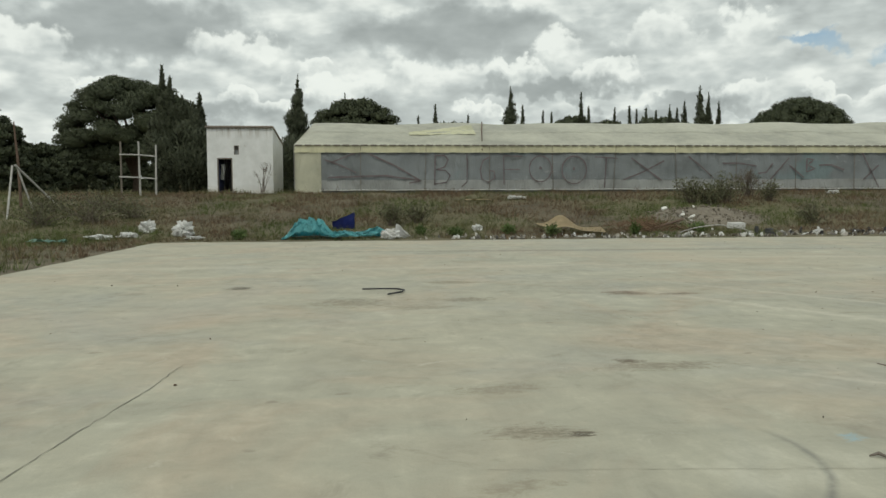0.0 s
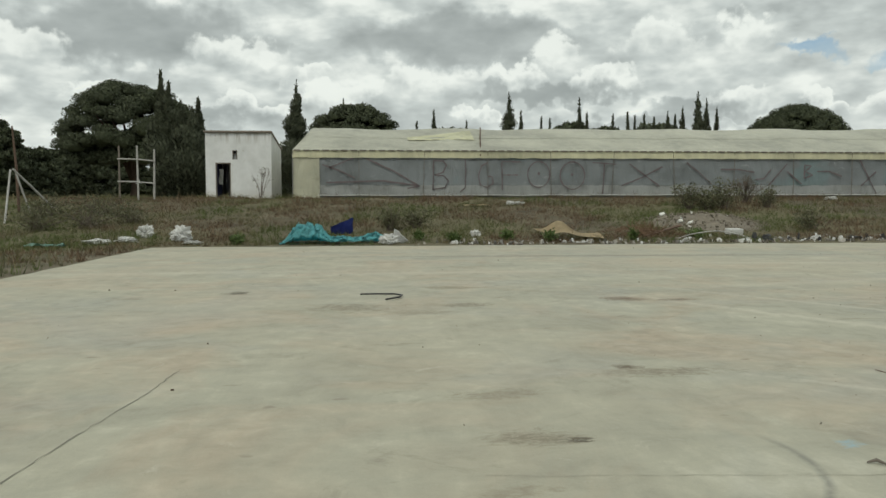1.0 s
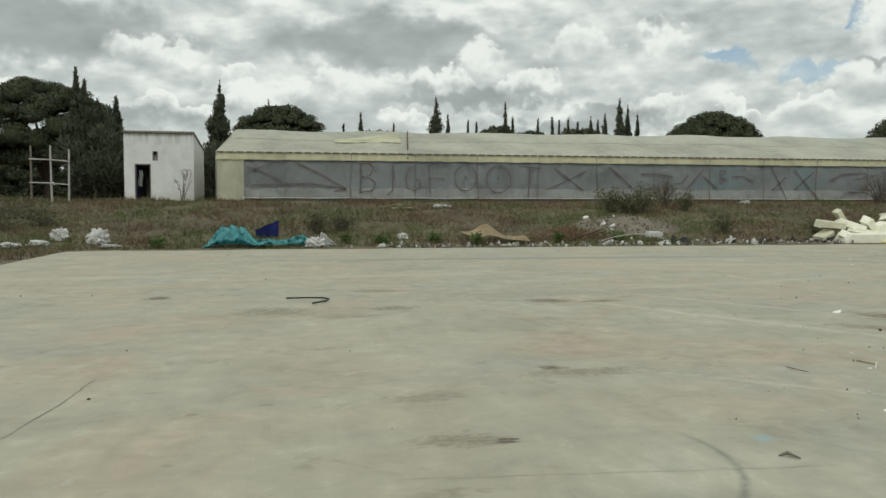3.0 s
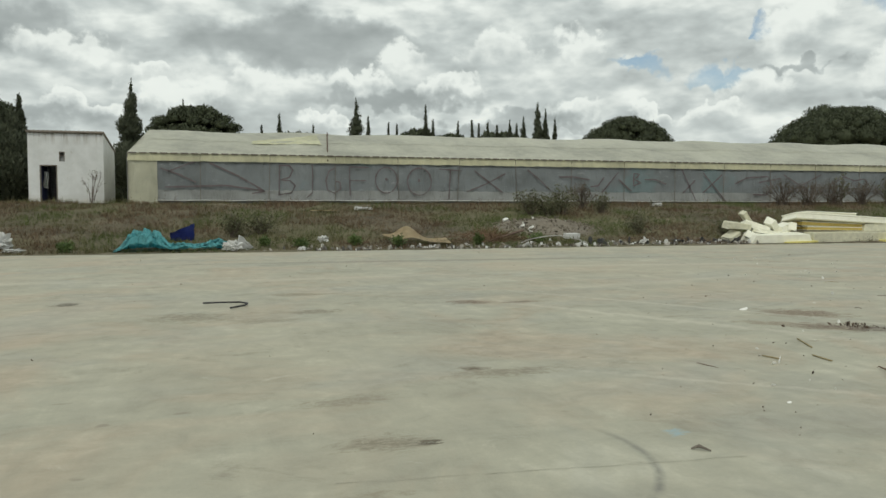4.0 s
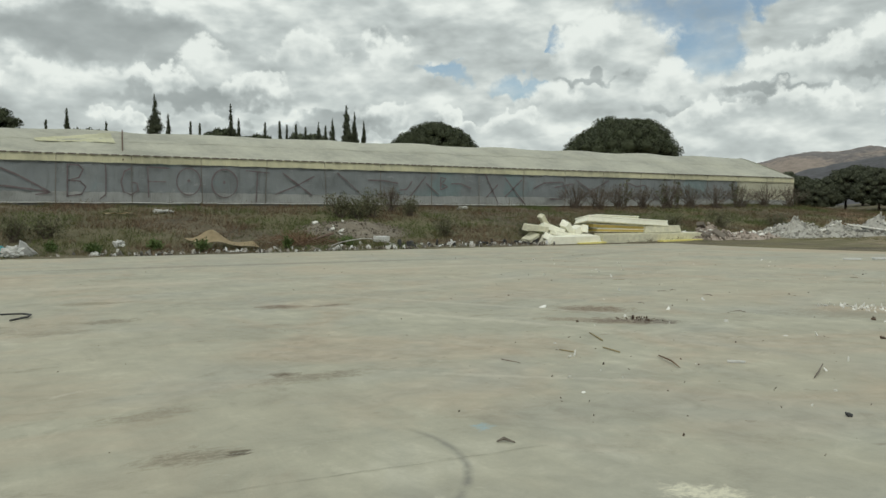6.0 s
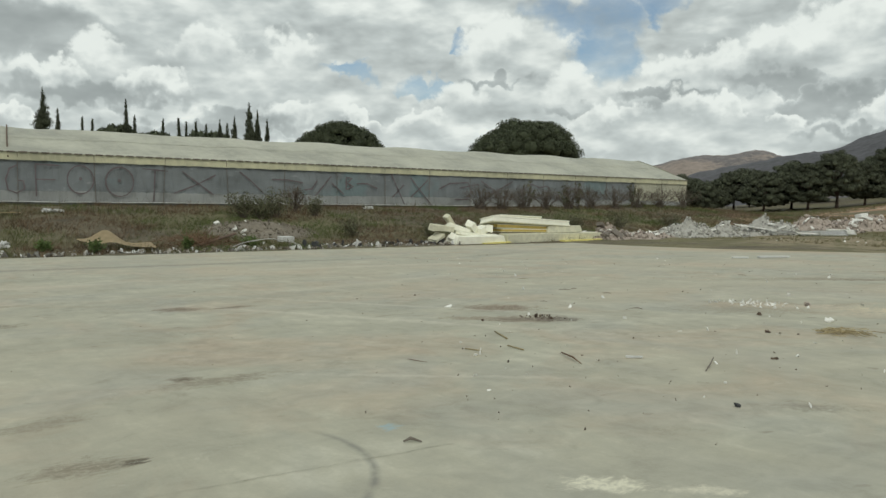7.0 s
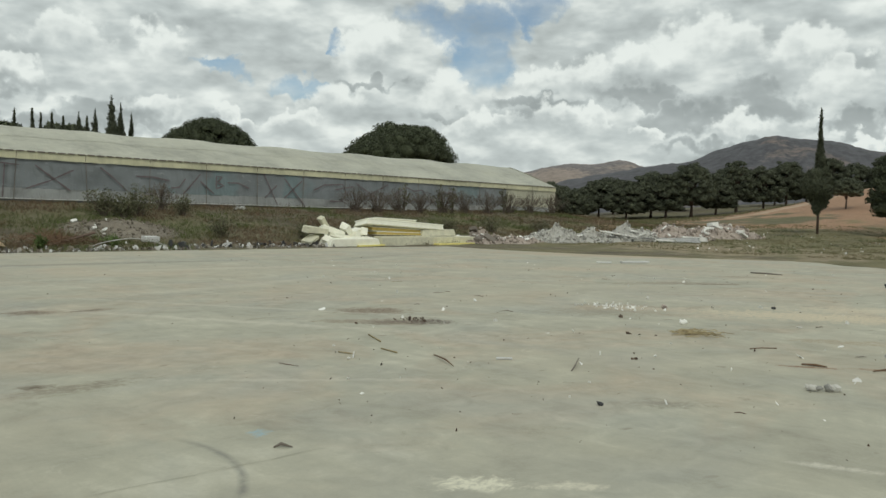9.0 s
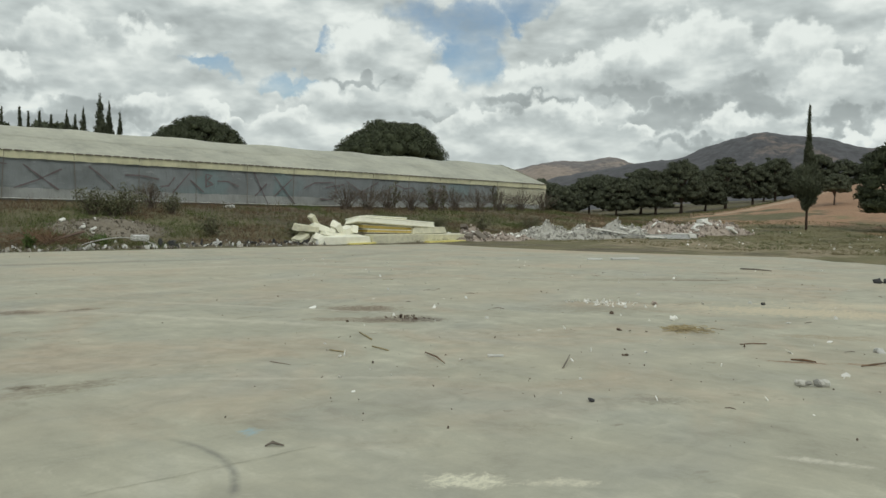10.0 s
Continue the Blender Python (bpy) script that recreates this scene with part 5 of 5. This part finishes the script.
solo("hose", tube([(11.6 + 3.0 * u / 12, 28.9 + 0.15 * math.sin(u), 0.10 + 0.32 * math.sin(math.pi * u / 12)) for u in range(13)], 0.022, 6), pale_pole, "pale plastic pipe bowed over the rubble", "pipe", soft=True)
solo("plank", boxed((11.3, 29.5, 0.42), (1.7, 0.12, 0.05), (20, -14, 12), 0.008), rust, "rusty brown plank stuck in the brush", "plank")

rng = random.Random(40)
bm = bmesh.new()
for _ in range(420):
    x, y = rng.gauss(10.6, 0.75), rng.gauss(29.7, 0.45)
    z = land(x, y)
    a, q = rng.uniform(0, math.tau), rng.uniform(0.25, 0.8)
    add_tube(bm, [(x, y, z + rng.uniform(0, 0.35)), (x + q * math.cos(a), y + q * 0.6 * math.sin(a), z + rng.uniform(0.05, 0.75) * math.exp(-((x - 10.6) / 1.1) ** 2))], [0.010, 0.003], 3)
solo("brushwood", bm, brown_brush, "heap of dead reddish-brown brushwood", "brushwood", kind="stuff")


def mound(name, x, y, rx, ry, h, mat, n, low, high, label, seed, extra=(), turn=0.0, group=""):
    """A tipped heap: an uneven mound covered with broken pieces."""
    g = random.Random(seed)
    base = land(x, y)
    ob = thing(name, (x, y, base), label, "rubble", group)
    ct, st = math.cos(radians(turn)), math.sin(radians(turn))

    def height(u, v):
        q = math.hypot(u, v)
        return h * max(0.0, 1 - q) ** 0.75 * (0.8 + 0.55 * rag((u * 2.2, v * 2.2, seed), 1.0)) if q < 1 else 0.0

    def spot(u, v):
        a, b = u * rx, v * ry
        return x + a * ct - b * st, y + a * st + b * ct
    bm = bmesh.new()
    rings = []
    for j in range(9):
        ring = []
        for i in range(28):
            q, a = (j + 0.01) / 8, math.tau * i / 28
            u, v = q * math.cos(a), q * math.sin(a)
            px, py = spot(u, v)
            ring.append(bm.verts.new((px, py, land(px, py) - 0.04 + height(u, v))))
        rings.append(ring)
    for a, b in zip(rings, rings[1:]):
        for i in range(28):
            bm.faces.new((a[i], a[(i + 1) % 28], b[(i + 1) % 28], b[i]))
    part("mound", bm, mat, ob)
    bits = bmesh.new()
    for _ in range(n):
        a, q = g.uniform(0, math.tau), math.sqrt(g.random()) * 1.06
        u, v = q * math.cos(a), q * math.sin(a)
        px, py = spot(u, v)
        s = low + (high - low) * g.random() ** 2.5
        add_stone(bits, (px, py, land(px, py) + height(u, v) + s * 0.15), (s * g.uniform(0.7, 1.5), s * g.uniform(0.7, 1.3), s * g.uniform(0.4, 0.9)), g)
    tagged(part("debris", bits, mat, ob), kind="stuff")
    for m2, k, lo, hi in extra:
        for _ in range(k):
            a, q = g.uniform(0, math.tau), math.sqrt(g.random()) * 0.95
            u, v = q * math.cos(a), q * math.sin(a)
            px, py = spot(u, v)
            s = g.uniform(lo, hi)
            part("broken_piece", boxed((px, py, land(px, py) + height(u, v) + s * 0.12), (s, s * g.uniform(0.4, 0.9), s * g.uniform(0.15, 0.4)), (g.uniform(-35, 35), g.uniform(-35, 35), g.uniform(0, 180)), s * 0.05), m2, ob)
    return ob


mound("gravel_heap", 14.6, 33.2, 2.6, 2.2, 0.55, gravel_mat, 700, 0.04, 0.14, "low heap of grey-brown gravel on the bank", 61, ((rubble_white, 8, 0.12, 0.25),))
mound("rubble_heap", 32.6, 28.6, 2.2, 0.9, 0.62, rubble_red, 420, 0.06, 0.22, "low heap of reddish brick rubble", 62, ((rubble_white, 12, 0.15, 0.35), (grey_wood, 8, 0.3, 0.7)), -5, "rubble heaps")
mound("rubble_heap", 34.9, 27.9, 1.9, 0.8, 0.40, rubble_red, 300, 0.05, 0.18, "low spread of broken brick and plaster", 63, ((rubble_white, 10, 0.12, 0.3),), -20, "rubble heaps")
mound("rubble_heap", 37.6, 27.4, 1.75, 1.5, 1.15, rubble_grey, 560, 0.06, 0.20, "rounded heap of grey concrete rubble", 64, ((rubble_white, 6, 0.12, 0.3),), -30, "rubble heaps")
mound("rubble_heap", 39.6, 25.9, 2.2, 1.1, 0.80, rubble_grey, 420, 0.06, 0.24, "grey rubble heap with dark soil", 65, ((rubble_white, 10, 0.15, 0.4),), -40, "rubble heaps")
mound("rubble_heap", 42.6, 25.4, 2.0, 1.3, 1.15, rubble_grey, 380, 0.06, 0.24, "heap of soil and rubble with a white slab", 66, ((rubble_white, 8, 0.2, 0.55),), -40, "rubble heaps")
mound("rubble_heap", 45.2, 23.9, 2.6, 1.4, 1.05, rubble_red, 480, 0.07, 0.28, "pinkish rubble heap of brick and plaster", 67, ((rubble_white, 22, 0.2, 0.5),), -45, "rubble heaps")
mound("rubble_heap", 48.8, 22.6, 2.7, 1.5, 1.20, rubble_red, 480, 0.07, 0.30, "pale rubble heap of broken plaster and brick", 68, ((rubble_white, 30, 0.25, 0.6),), -48, "rubble heaps")
for k, (x, y, z, l, w, tilt, turn, mat) in enumerate(((40.2, 24.7, 0.66, 2.4, 0.42, 14, -38, rubble_white), (40.9, 24.1, 0.48, 2.6, 0.40, 9, -44, pale_pole), (41.8, 23.4, 0.34, 2.8, 0.34, 3, -50, rubble_white), (43.0, 22.3, 0.30, 2.4, 0.7, -2, -52, white_plastic), (43.9, 21.8, 0.42, 1.5, 0.6, 4, -50, rubble_white))):
    solo("board", drape(lambda u, v: (x + (u - 0.5) * l * math.cos(radians(turn)) - (v - 0.5) * w * math.sin(radians(turn)), y + (u - 0.5) * l * math.sin(radians(turn)) + (v - 0.5) * w * math.cos(radians(turn)), z - (u - 0.5) * l * math.tan(radians(tilt)) * 0.6 + (v - 0.35) * w * 0.35 + 0.04 * math.sin(v * 5 + k)), 12, 6), mat, "bent weathered sheet thrown on rubble", "board", "boards on the rubble", soft=True)

# ---- stack of foam panels ----


def panel(name, a, b, width, thick, mat, label, core=None, roll=0.0, z_lift=0.0, chamfer=0.0):
    """A sandwich panel between two end points, with a visible core along its edge."""
    a, b = Vector(a), Vector(b)
    way = b - a
    mid = (a + b) / 2
    yaw = math.degrees(math.atan2(way.y, way.x))
    pitch = -math.degrees(math.atan2(way.z, math.hypot(way.x, way.y)))
    ob = thing(name, mid, label, "foam slab", "thrown foam slabs")
    m = Matrix.LocRotScale(mid, Euler((radians(roll), radians(pitch), radians(yaw))), None)
    for nm, z0, z1, inset, mt in (("skin", thick * (0.30 if core else -0.5), thick * 0.5, 0.0, mat), ("core", -thick * 0.36, thick * 0.30, 0.035, core), ("under_skin", -thick * 0.5, -thick * 0.36, 0.0, foam_dirty)):
        if mt is None or (core is None and nm != "skin"):
            continue
        bm = bmesh.new()
        add_box(bm, (0, 0, (z0 + z1) / 2), (way.length - 2 * inset, width - 2 * inset, z1 - z0), (0, 0, 0), 0.012)
        for v in bm.verts:
            v.co.y += 0.02 * rag((v.co.x, z0, 1), 0.8)
            if chamfer and v.co.z > 0:
                v.co.x -= math.copysign(chamfer, v.co.x)
            v.co.z += 0.02 * math.sin(v.co.x * 1.7)
        bm.transform(m)
        part(nm, bm, mt, ob)
    return ob


panel("foam_slab", (21.75, 28.45, 0.25), (24.6, 28.25, 0.23), 0.9, 0.36, foam, "cream foam panel lying on the slab edge", None, 6, chamfer=0.16)
panel("foam_slab", (24.8, 28.30, 0.24), (31.9, 28.55, 0.24), 0.6, 0.42, foam_dirty, "long soiled cream panel on its edge", None, 4)
panel("foam_slab", (24.9, 28.95, 0.62), (29.0, 29.05, 0.55), 0.9, 0.16, foam, "cream panel with brown core in the stack", foam_core_old)
panel("foam_slab", (24.7, 29.05, 0.86), (28.6, 29.10, 0.70), 0.9, 0.20, foam_dirty, "panel with yellowed core in the stack", foam_core_old, 3)
panel("foam_slab", (24.2, 28.90, 1.10), (29.6, 29.0, 0.84), 1.0, 0.30, foam, "long cream panel on top of the stack", foam, -10, chamfer=0.10)
panel("foam_slab", (25.3, 29.5, 1.25), (28.2, 29.6, 1.12), 0.8, 0.20, foam, "cream panel behind the top of the stack", foam_dirty, -6)
panel("foam_slab", (27.9, 28.75, 0.62), (30.4, 28.75, 0.60), 0.5, 0.34, foam_dirty, "short soiled cream panel", None, -8, chamfer=0.12)
panel("foam_slab", (28.4, 28.0, 0.07), (31.2, 28.1, 0.07), 0.5, 0.10, foam_core, "thin yellow foam sheet on the concrete", None)
panel("foam_slab", (23.2, 27.95, 0.06), (24.8, 27.95, 0.06), 0.4, 0.08, foam_core, "thin yellow foam strip on the concrete", None)
rng = random.Random(77)
for k, (x, y, z, l, w, h, tx, ty, tz) in enumerate(((21.6, 28.9, 0.80, 1.5, 0.5, 0.36, 8, 4, 10), (22.6, 29.0, 0.72, 1.3, 0.6, 0.34, -12, 18, -14), (23.4, 28.9, 0.78, 0.9, 0.5, 0.40, 20, 35, 30), (22.3, 29.2, 1.12, 0.8, 0.45, 0.30, 20, 48, 10), (23.9, 28.85, 0.66, 0.8, 0.5, 0.46, 5, -12, 20), (22.9, 28.6, 0.52, 1.4, 0.5, 0.22, 4, 6, 5), (21.2, 28.75, 0.36, 0.9, 0.6, 0.20, 10, -20, 20), (22.0, 28.5, 0.30, 0.6, 0.5, 0.4, 25, 20, 50), (24.3, 28.75, 0.74, 0.5, 0.4, 0.42, 10, 5, 60))):
    bm = boxed((x, y, z * 0.94), (l * 0.85, w * 0.8, h * 0.72), (tx, ty, tz), 0.02)
    for v in bm.verts:
        v.co += Vector((rng.uniform(-1, 1), rng.uniform(-1, 1), rng.uniform(-1, 1))) * 0.03
    solo("foam_block", bm, foam if k % 3 else foam_dirty, "broken cream foam block in a heap", "foam block", "broken foam blocks")

# ---- litter along the edge, crumbs on the slab ----


def scatter(name, n, place, low, high, mat, label, seed, flat=0.5):
    g = random.Random(seed)
    bm = bmesh.new()
    for _ in range(n):
        x, y = place(g)
        s = low + (high - low) * g.random() ** 3
        on = 0.0 if (-7.2 < x < slab_edge_right(y) and y < 27.9) else land(x, y)
        add_stone(bm, (x, y, on + s * flat * 0.3), (s * g.uniform(0.7, 2.0), s * g.uniform(0.6, 1.2), s * flat * g.uniform(0.5, 1.2)), g)
    return solo(name, bm, mat, label, "litter", kind="stuff")


scatter("edge_litter", 300, lambda g: (g.uniform(1.5, 22), 27.9 + abs(g.gauss(0, 0.55))), 0.04, 0.24, litter_mat, "mixed pale litter and stones along the slab edge", 81)
scatter("edge_litter", 260, lambda g: (g.uniform(9, 22), 27.95 + abs(g.gauss(0, 0.7))), 0.05, 0.20, gravel_mat, "grey broken stones along the slab edge", 82)
scatter("edge_litter", 170, lambda g: (g.uniform(3, 22), 28.0 + abs(g.gauss(0, 0.7))), 0.06, 0.30, white_plastic, "white plastic scraps along the slab edge", 84, 0.35)
scatter("edge_litter", 120, lambda g: (g.uniform(14, 22), 28.3 + abs(g.gauss(0, 0.5))), 0.08, 0.35, black_rubber, "dark scraps along the slab edge", 83, 0.3)
scatter("slab_crumbs", 420, lambda g: (lambda a, d: (d * math.sin(a), d * math.cos(a)))(radians(g.uniform(30, 78)), g.uniform(5, 26)), 0.008, 0.030, clod, "dark crumbs of wood and soil on the slab", 85, 0.35)
scatter("slab_crumbs", 130, lambda g: (lambda a, d: (d * math.sin(a), d * math.cos(a)))(radians(g.uniform(36, 78)), g.uniform(6, 26)), 0.02, 0.09, rubble_white, "pale crumbs of plaster on the slab", 86, 0.35)
scatter("slab_crumbs", 130, lambda g: (g.uniform(-6, 24), g.uniform(4, 26)), 0.010, 0.035, clod, "tiny dark crumbs on the slab", 87, 0.4)
scatter("slab_crumbs", 70, lambda g: (g.gauss(7.55, 0.13), g.gauss(7.72, 0.12)), 0.012, 0.045, clod, "brown clods on a rusty stain", 88, 0.6)
scatter("field_litter", 90, lambda g: (g.uniform(36, 56), g.uniform(10, 24)), 0.03, 0.16, rubble_white, "pale scraps on the grass", 89, 0.3)


def stick(name, pts, r, mat, label, category="stick"):
    return solo(name, tube(pts, r, 6), mat, label, category, soft=True)


stick("rubber_hose", [(-0.12, 12.3, 0.03), (0.15, 12.33, 0.03), (0.42, 12.28, 0.03), (0.52, 12.1, 0.03), (0.47, 11.85, 0.03), (0.26, 11.58, 0.03)], 0.014, black_rubber, "short bent black hose on concrete", "hose")
stick("stick", [(5.66, 5.57, 0.02), (5.52, 5.28, 0.03), (5.37, 5.03, 0.02)], [0.007, 0.009, 0.004], brown_brush, "short dark brown stick on concrete")
stick("stick", [(6.05, 4.17, 0.015), (6.28, 4.29, 0.02), (6.5, 4.4, 0.05)], [0.006, 0.008, 0.004], grey_wood, "forked grey stick on concrete")
stick("twig", [(2.68, 3.97, 0.01), (2.735, 3.975, 0.02), (2.765, 3.90, 0.01)], [0.005, 0.012, 0.005], grey_wood, "dark gnarled twig on concrete", "twig")
stick("stick", [(22.16, 9.28, 0.02), (22.1, 8.8, 0.03), (21.96, 8.33, 0.02)], [0.018, 0.022, 0.012], grey_wood, "thin pale stick on concrete")
stick("stick", [(8.15, 2.87, 0.01), (8.18, 2.75, 0.016), (8.19, 2.64, 0.01)], [0.008, 0.013, 0.006], brown_brush, "flat rusty splinter on concrete")
stick("stick", [(6.1, 7.1, 0.01), (5.85, 6.6, 0.01)], 0.008, straw, "thin yellow straw on concrete")
stick("stick", [(5.55, 6.25, 0.01), (5.5, 5.95, 0.01)], 0.008, straw, "thin yellow straw on concrete")
for k in range(15):
    d, a, t = rng.uniform(6, 20), radians(rng.uniform(34, 76)), rng.uniform(0, math.tau)
    x, y, q = d * math.sin(a), d * math.cos(a), rng.uniform(0.08, 0.28)
    stick("twig", [(x, y, 0.012), (x + q * 0.5 * math.cos(t), y + q * 0.5 * math.sin(t), 0.02), (x + q * math.cos(t + 0.3), y + q * math.sin(t + 0.3), 0.01)], [0.003, 0.005, 0.002], (clod, rust, grey_wood, straw)[k % 4], "short dry twig on concrete", "twig")["group"] = "twigs on the slab"
solo("white_shard", boxed((6.08, 5.0, 0.012), (0.16, 0.035, 0.02), (0, 0, -46), 0.004), white_plastic, "small white plastic shard on concrete", "shard")
solo("white_plank", boxed((23.7, 13.9, 0.04), (1.05, 0.16, 0.06), (0, 0, -28), 0.01), white_plastic, "short white plank on concrete", "plank")
solo("white_plank", boxed((22.6, 14.4, 0.03), (0.5, 0.12, 0.05), (0, 0, -40), 0.01), white_plastic, "short white plank on concrete", "plank")
rng = random.Random(9)
for x, y, s in ((6.95, 2.34, 0.10), (7.05, 2.22, 0.115)):
    bm = bmesh.new()
    for _ in range(6):
        add_stone(bm, (x + rng.uniform(-0.04, 0.04), y + rng.uniform(-0.04, 0.04), 0.03), (s * 0.7, s * 0.6, s * 0.5), rng)
    solo("stone", bm, rubble_grey, "rough grey lump of broken mortar", "stone", "mortar lumps")
bm = add_stone(bmesh.new(), (5.13, 3.27, 0.015), (0.06, 0.05, 0.035), rng)
solo("stone", bm, black_rubber, "small black pebble on concrete", "stone")
bm = bmesh.new()
for _ in range(90):
    x, y, a = rng.gauss(9.35, 0.14), rng.gauss(4.6, 0.11), rng.uniform(0, math.tau)
    add_tube(bm, [(x, y, rng.uniform(0.005, 0.05)), (x + 0.16 * math.cos(a), y + 0.16 * math.sin(a), rng.uniform(0.005, 0.04))], 0.004, 3)
solo("straw_heap", bm, straw, "small flat heap of yellow straw", "straw", kind="stuff")
stick("stick", [(8.30, 2.26, 0.01), (8.48, 2.19, 0.014), (8.68, 2.14, 0.01)], [0.006, 0.010, 0.006], brown_brush, "flat brown splinter on concrete")
stick("stick", [(5.07, 6.37, 0.01), (5.11, 6.16, 0.01)], 0.007, straw, "thin yellow straw on concrete")
stick("stick", [(8.70, 3.62, 0.01), (8.85, 3.55, 0.012), (8.99, 3.44, 0.008)], 0.006, brown_brush, "thin brown twig on concrete")
for x, y, w, h, mat, label in ((10.16, 5.15, 0.13, 0.07, rubble_white, "small pale chip of plaster on concrete"), (11.71, 6.29, 0.13, 0.08, rubble_red, "small pinkish lump of brick on concrete"), (10.07, 6.12, 0.11, 0.03, clod, "flat brown clod on concrete"),
                               (13.15, 5.11, 0.07, 0.05, black_rubber, "small black lump on concrete"), (20.02, 5.1, 0.28, 0.09, black_rubber, "dark scrap of rubber on concrete"), (7.12, 4.14, 0.06, 0.02, clod, "tiny dark clod on concrete"),
                               (7.44, 4.08, 0.05, 0.02, rubble_white, "tiny white chip on concrete"), (9.36, 2.36, 0.16, 0.03, white_plastic, "flat white plastic scrap on concrete"), (8.69, 5.14, 0.09, 0.02, clod, "flat dark clod on concrete"), (6.62, 7.94, 0.06, 0.02, clod, "small brown clod beside a rusty stain")):
    bm = bmesh.new()
    for _ in range(4):
        add_stone(bm, (x + rng.uniform(-0.3, 0.3) * w, y + rng.uniform(-0.3, 0.3) * w, h * 0.35), (w * 0.7, w * 0.5, h), rng)
    solo("chip", bm, mat, label, "chip", "chips on the slab")
bits = bmesh.new()
for _ in range(60):
    x, y = rng.gauss(11.25, 0.22), rng.gauss(7.05, 0.35)
    add_stone(bits, (x, y, 0.008), (rng.uniform(0.03, 0.10), rng.uniform(0.02, 0.06), 0.02), rng)
solo("plaster_crumbs", bits, rubble_white, "sprinkle of white plaster crumbs on concrete", "litter", kind="stuff")
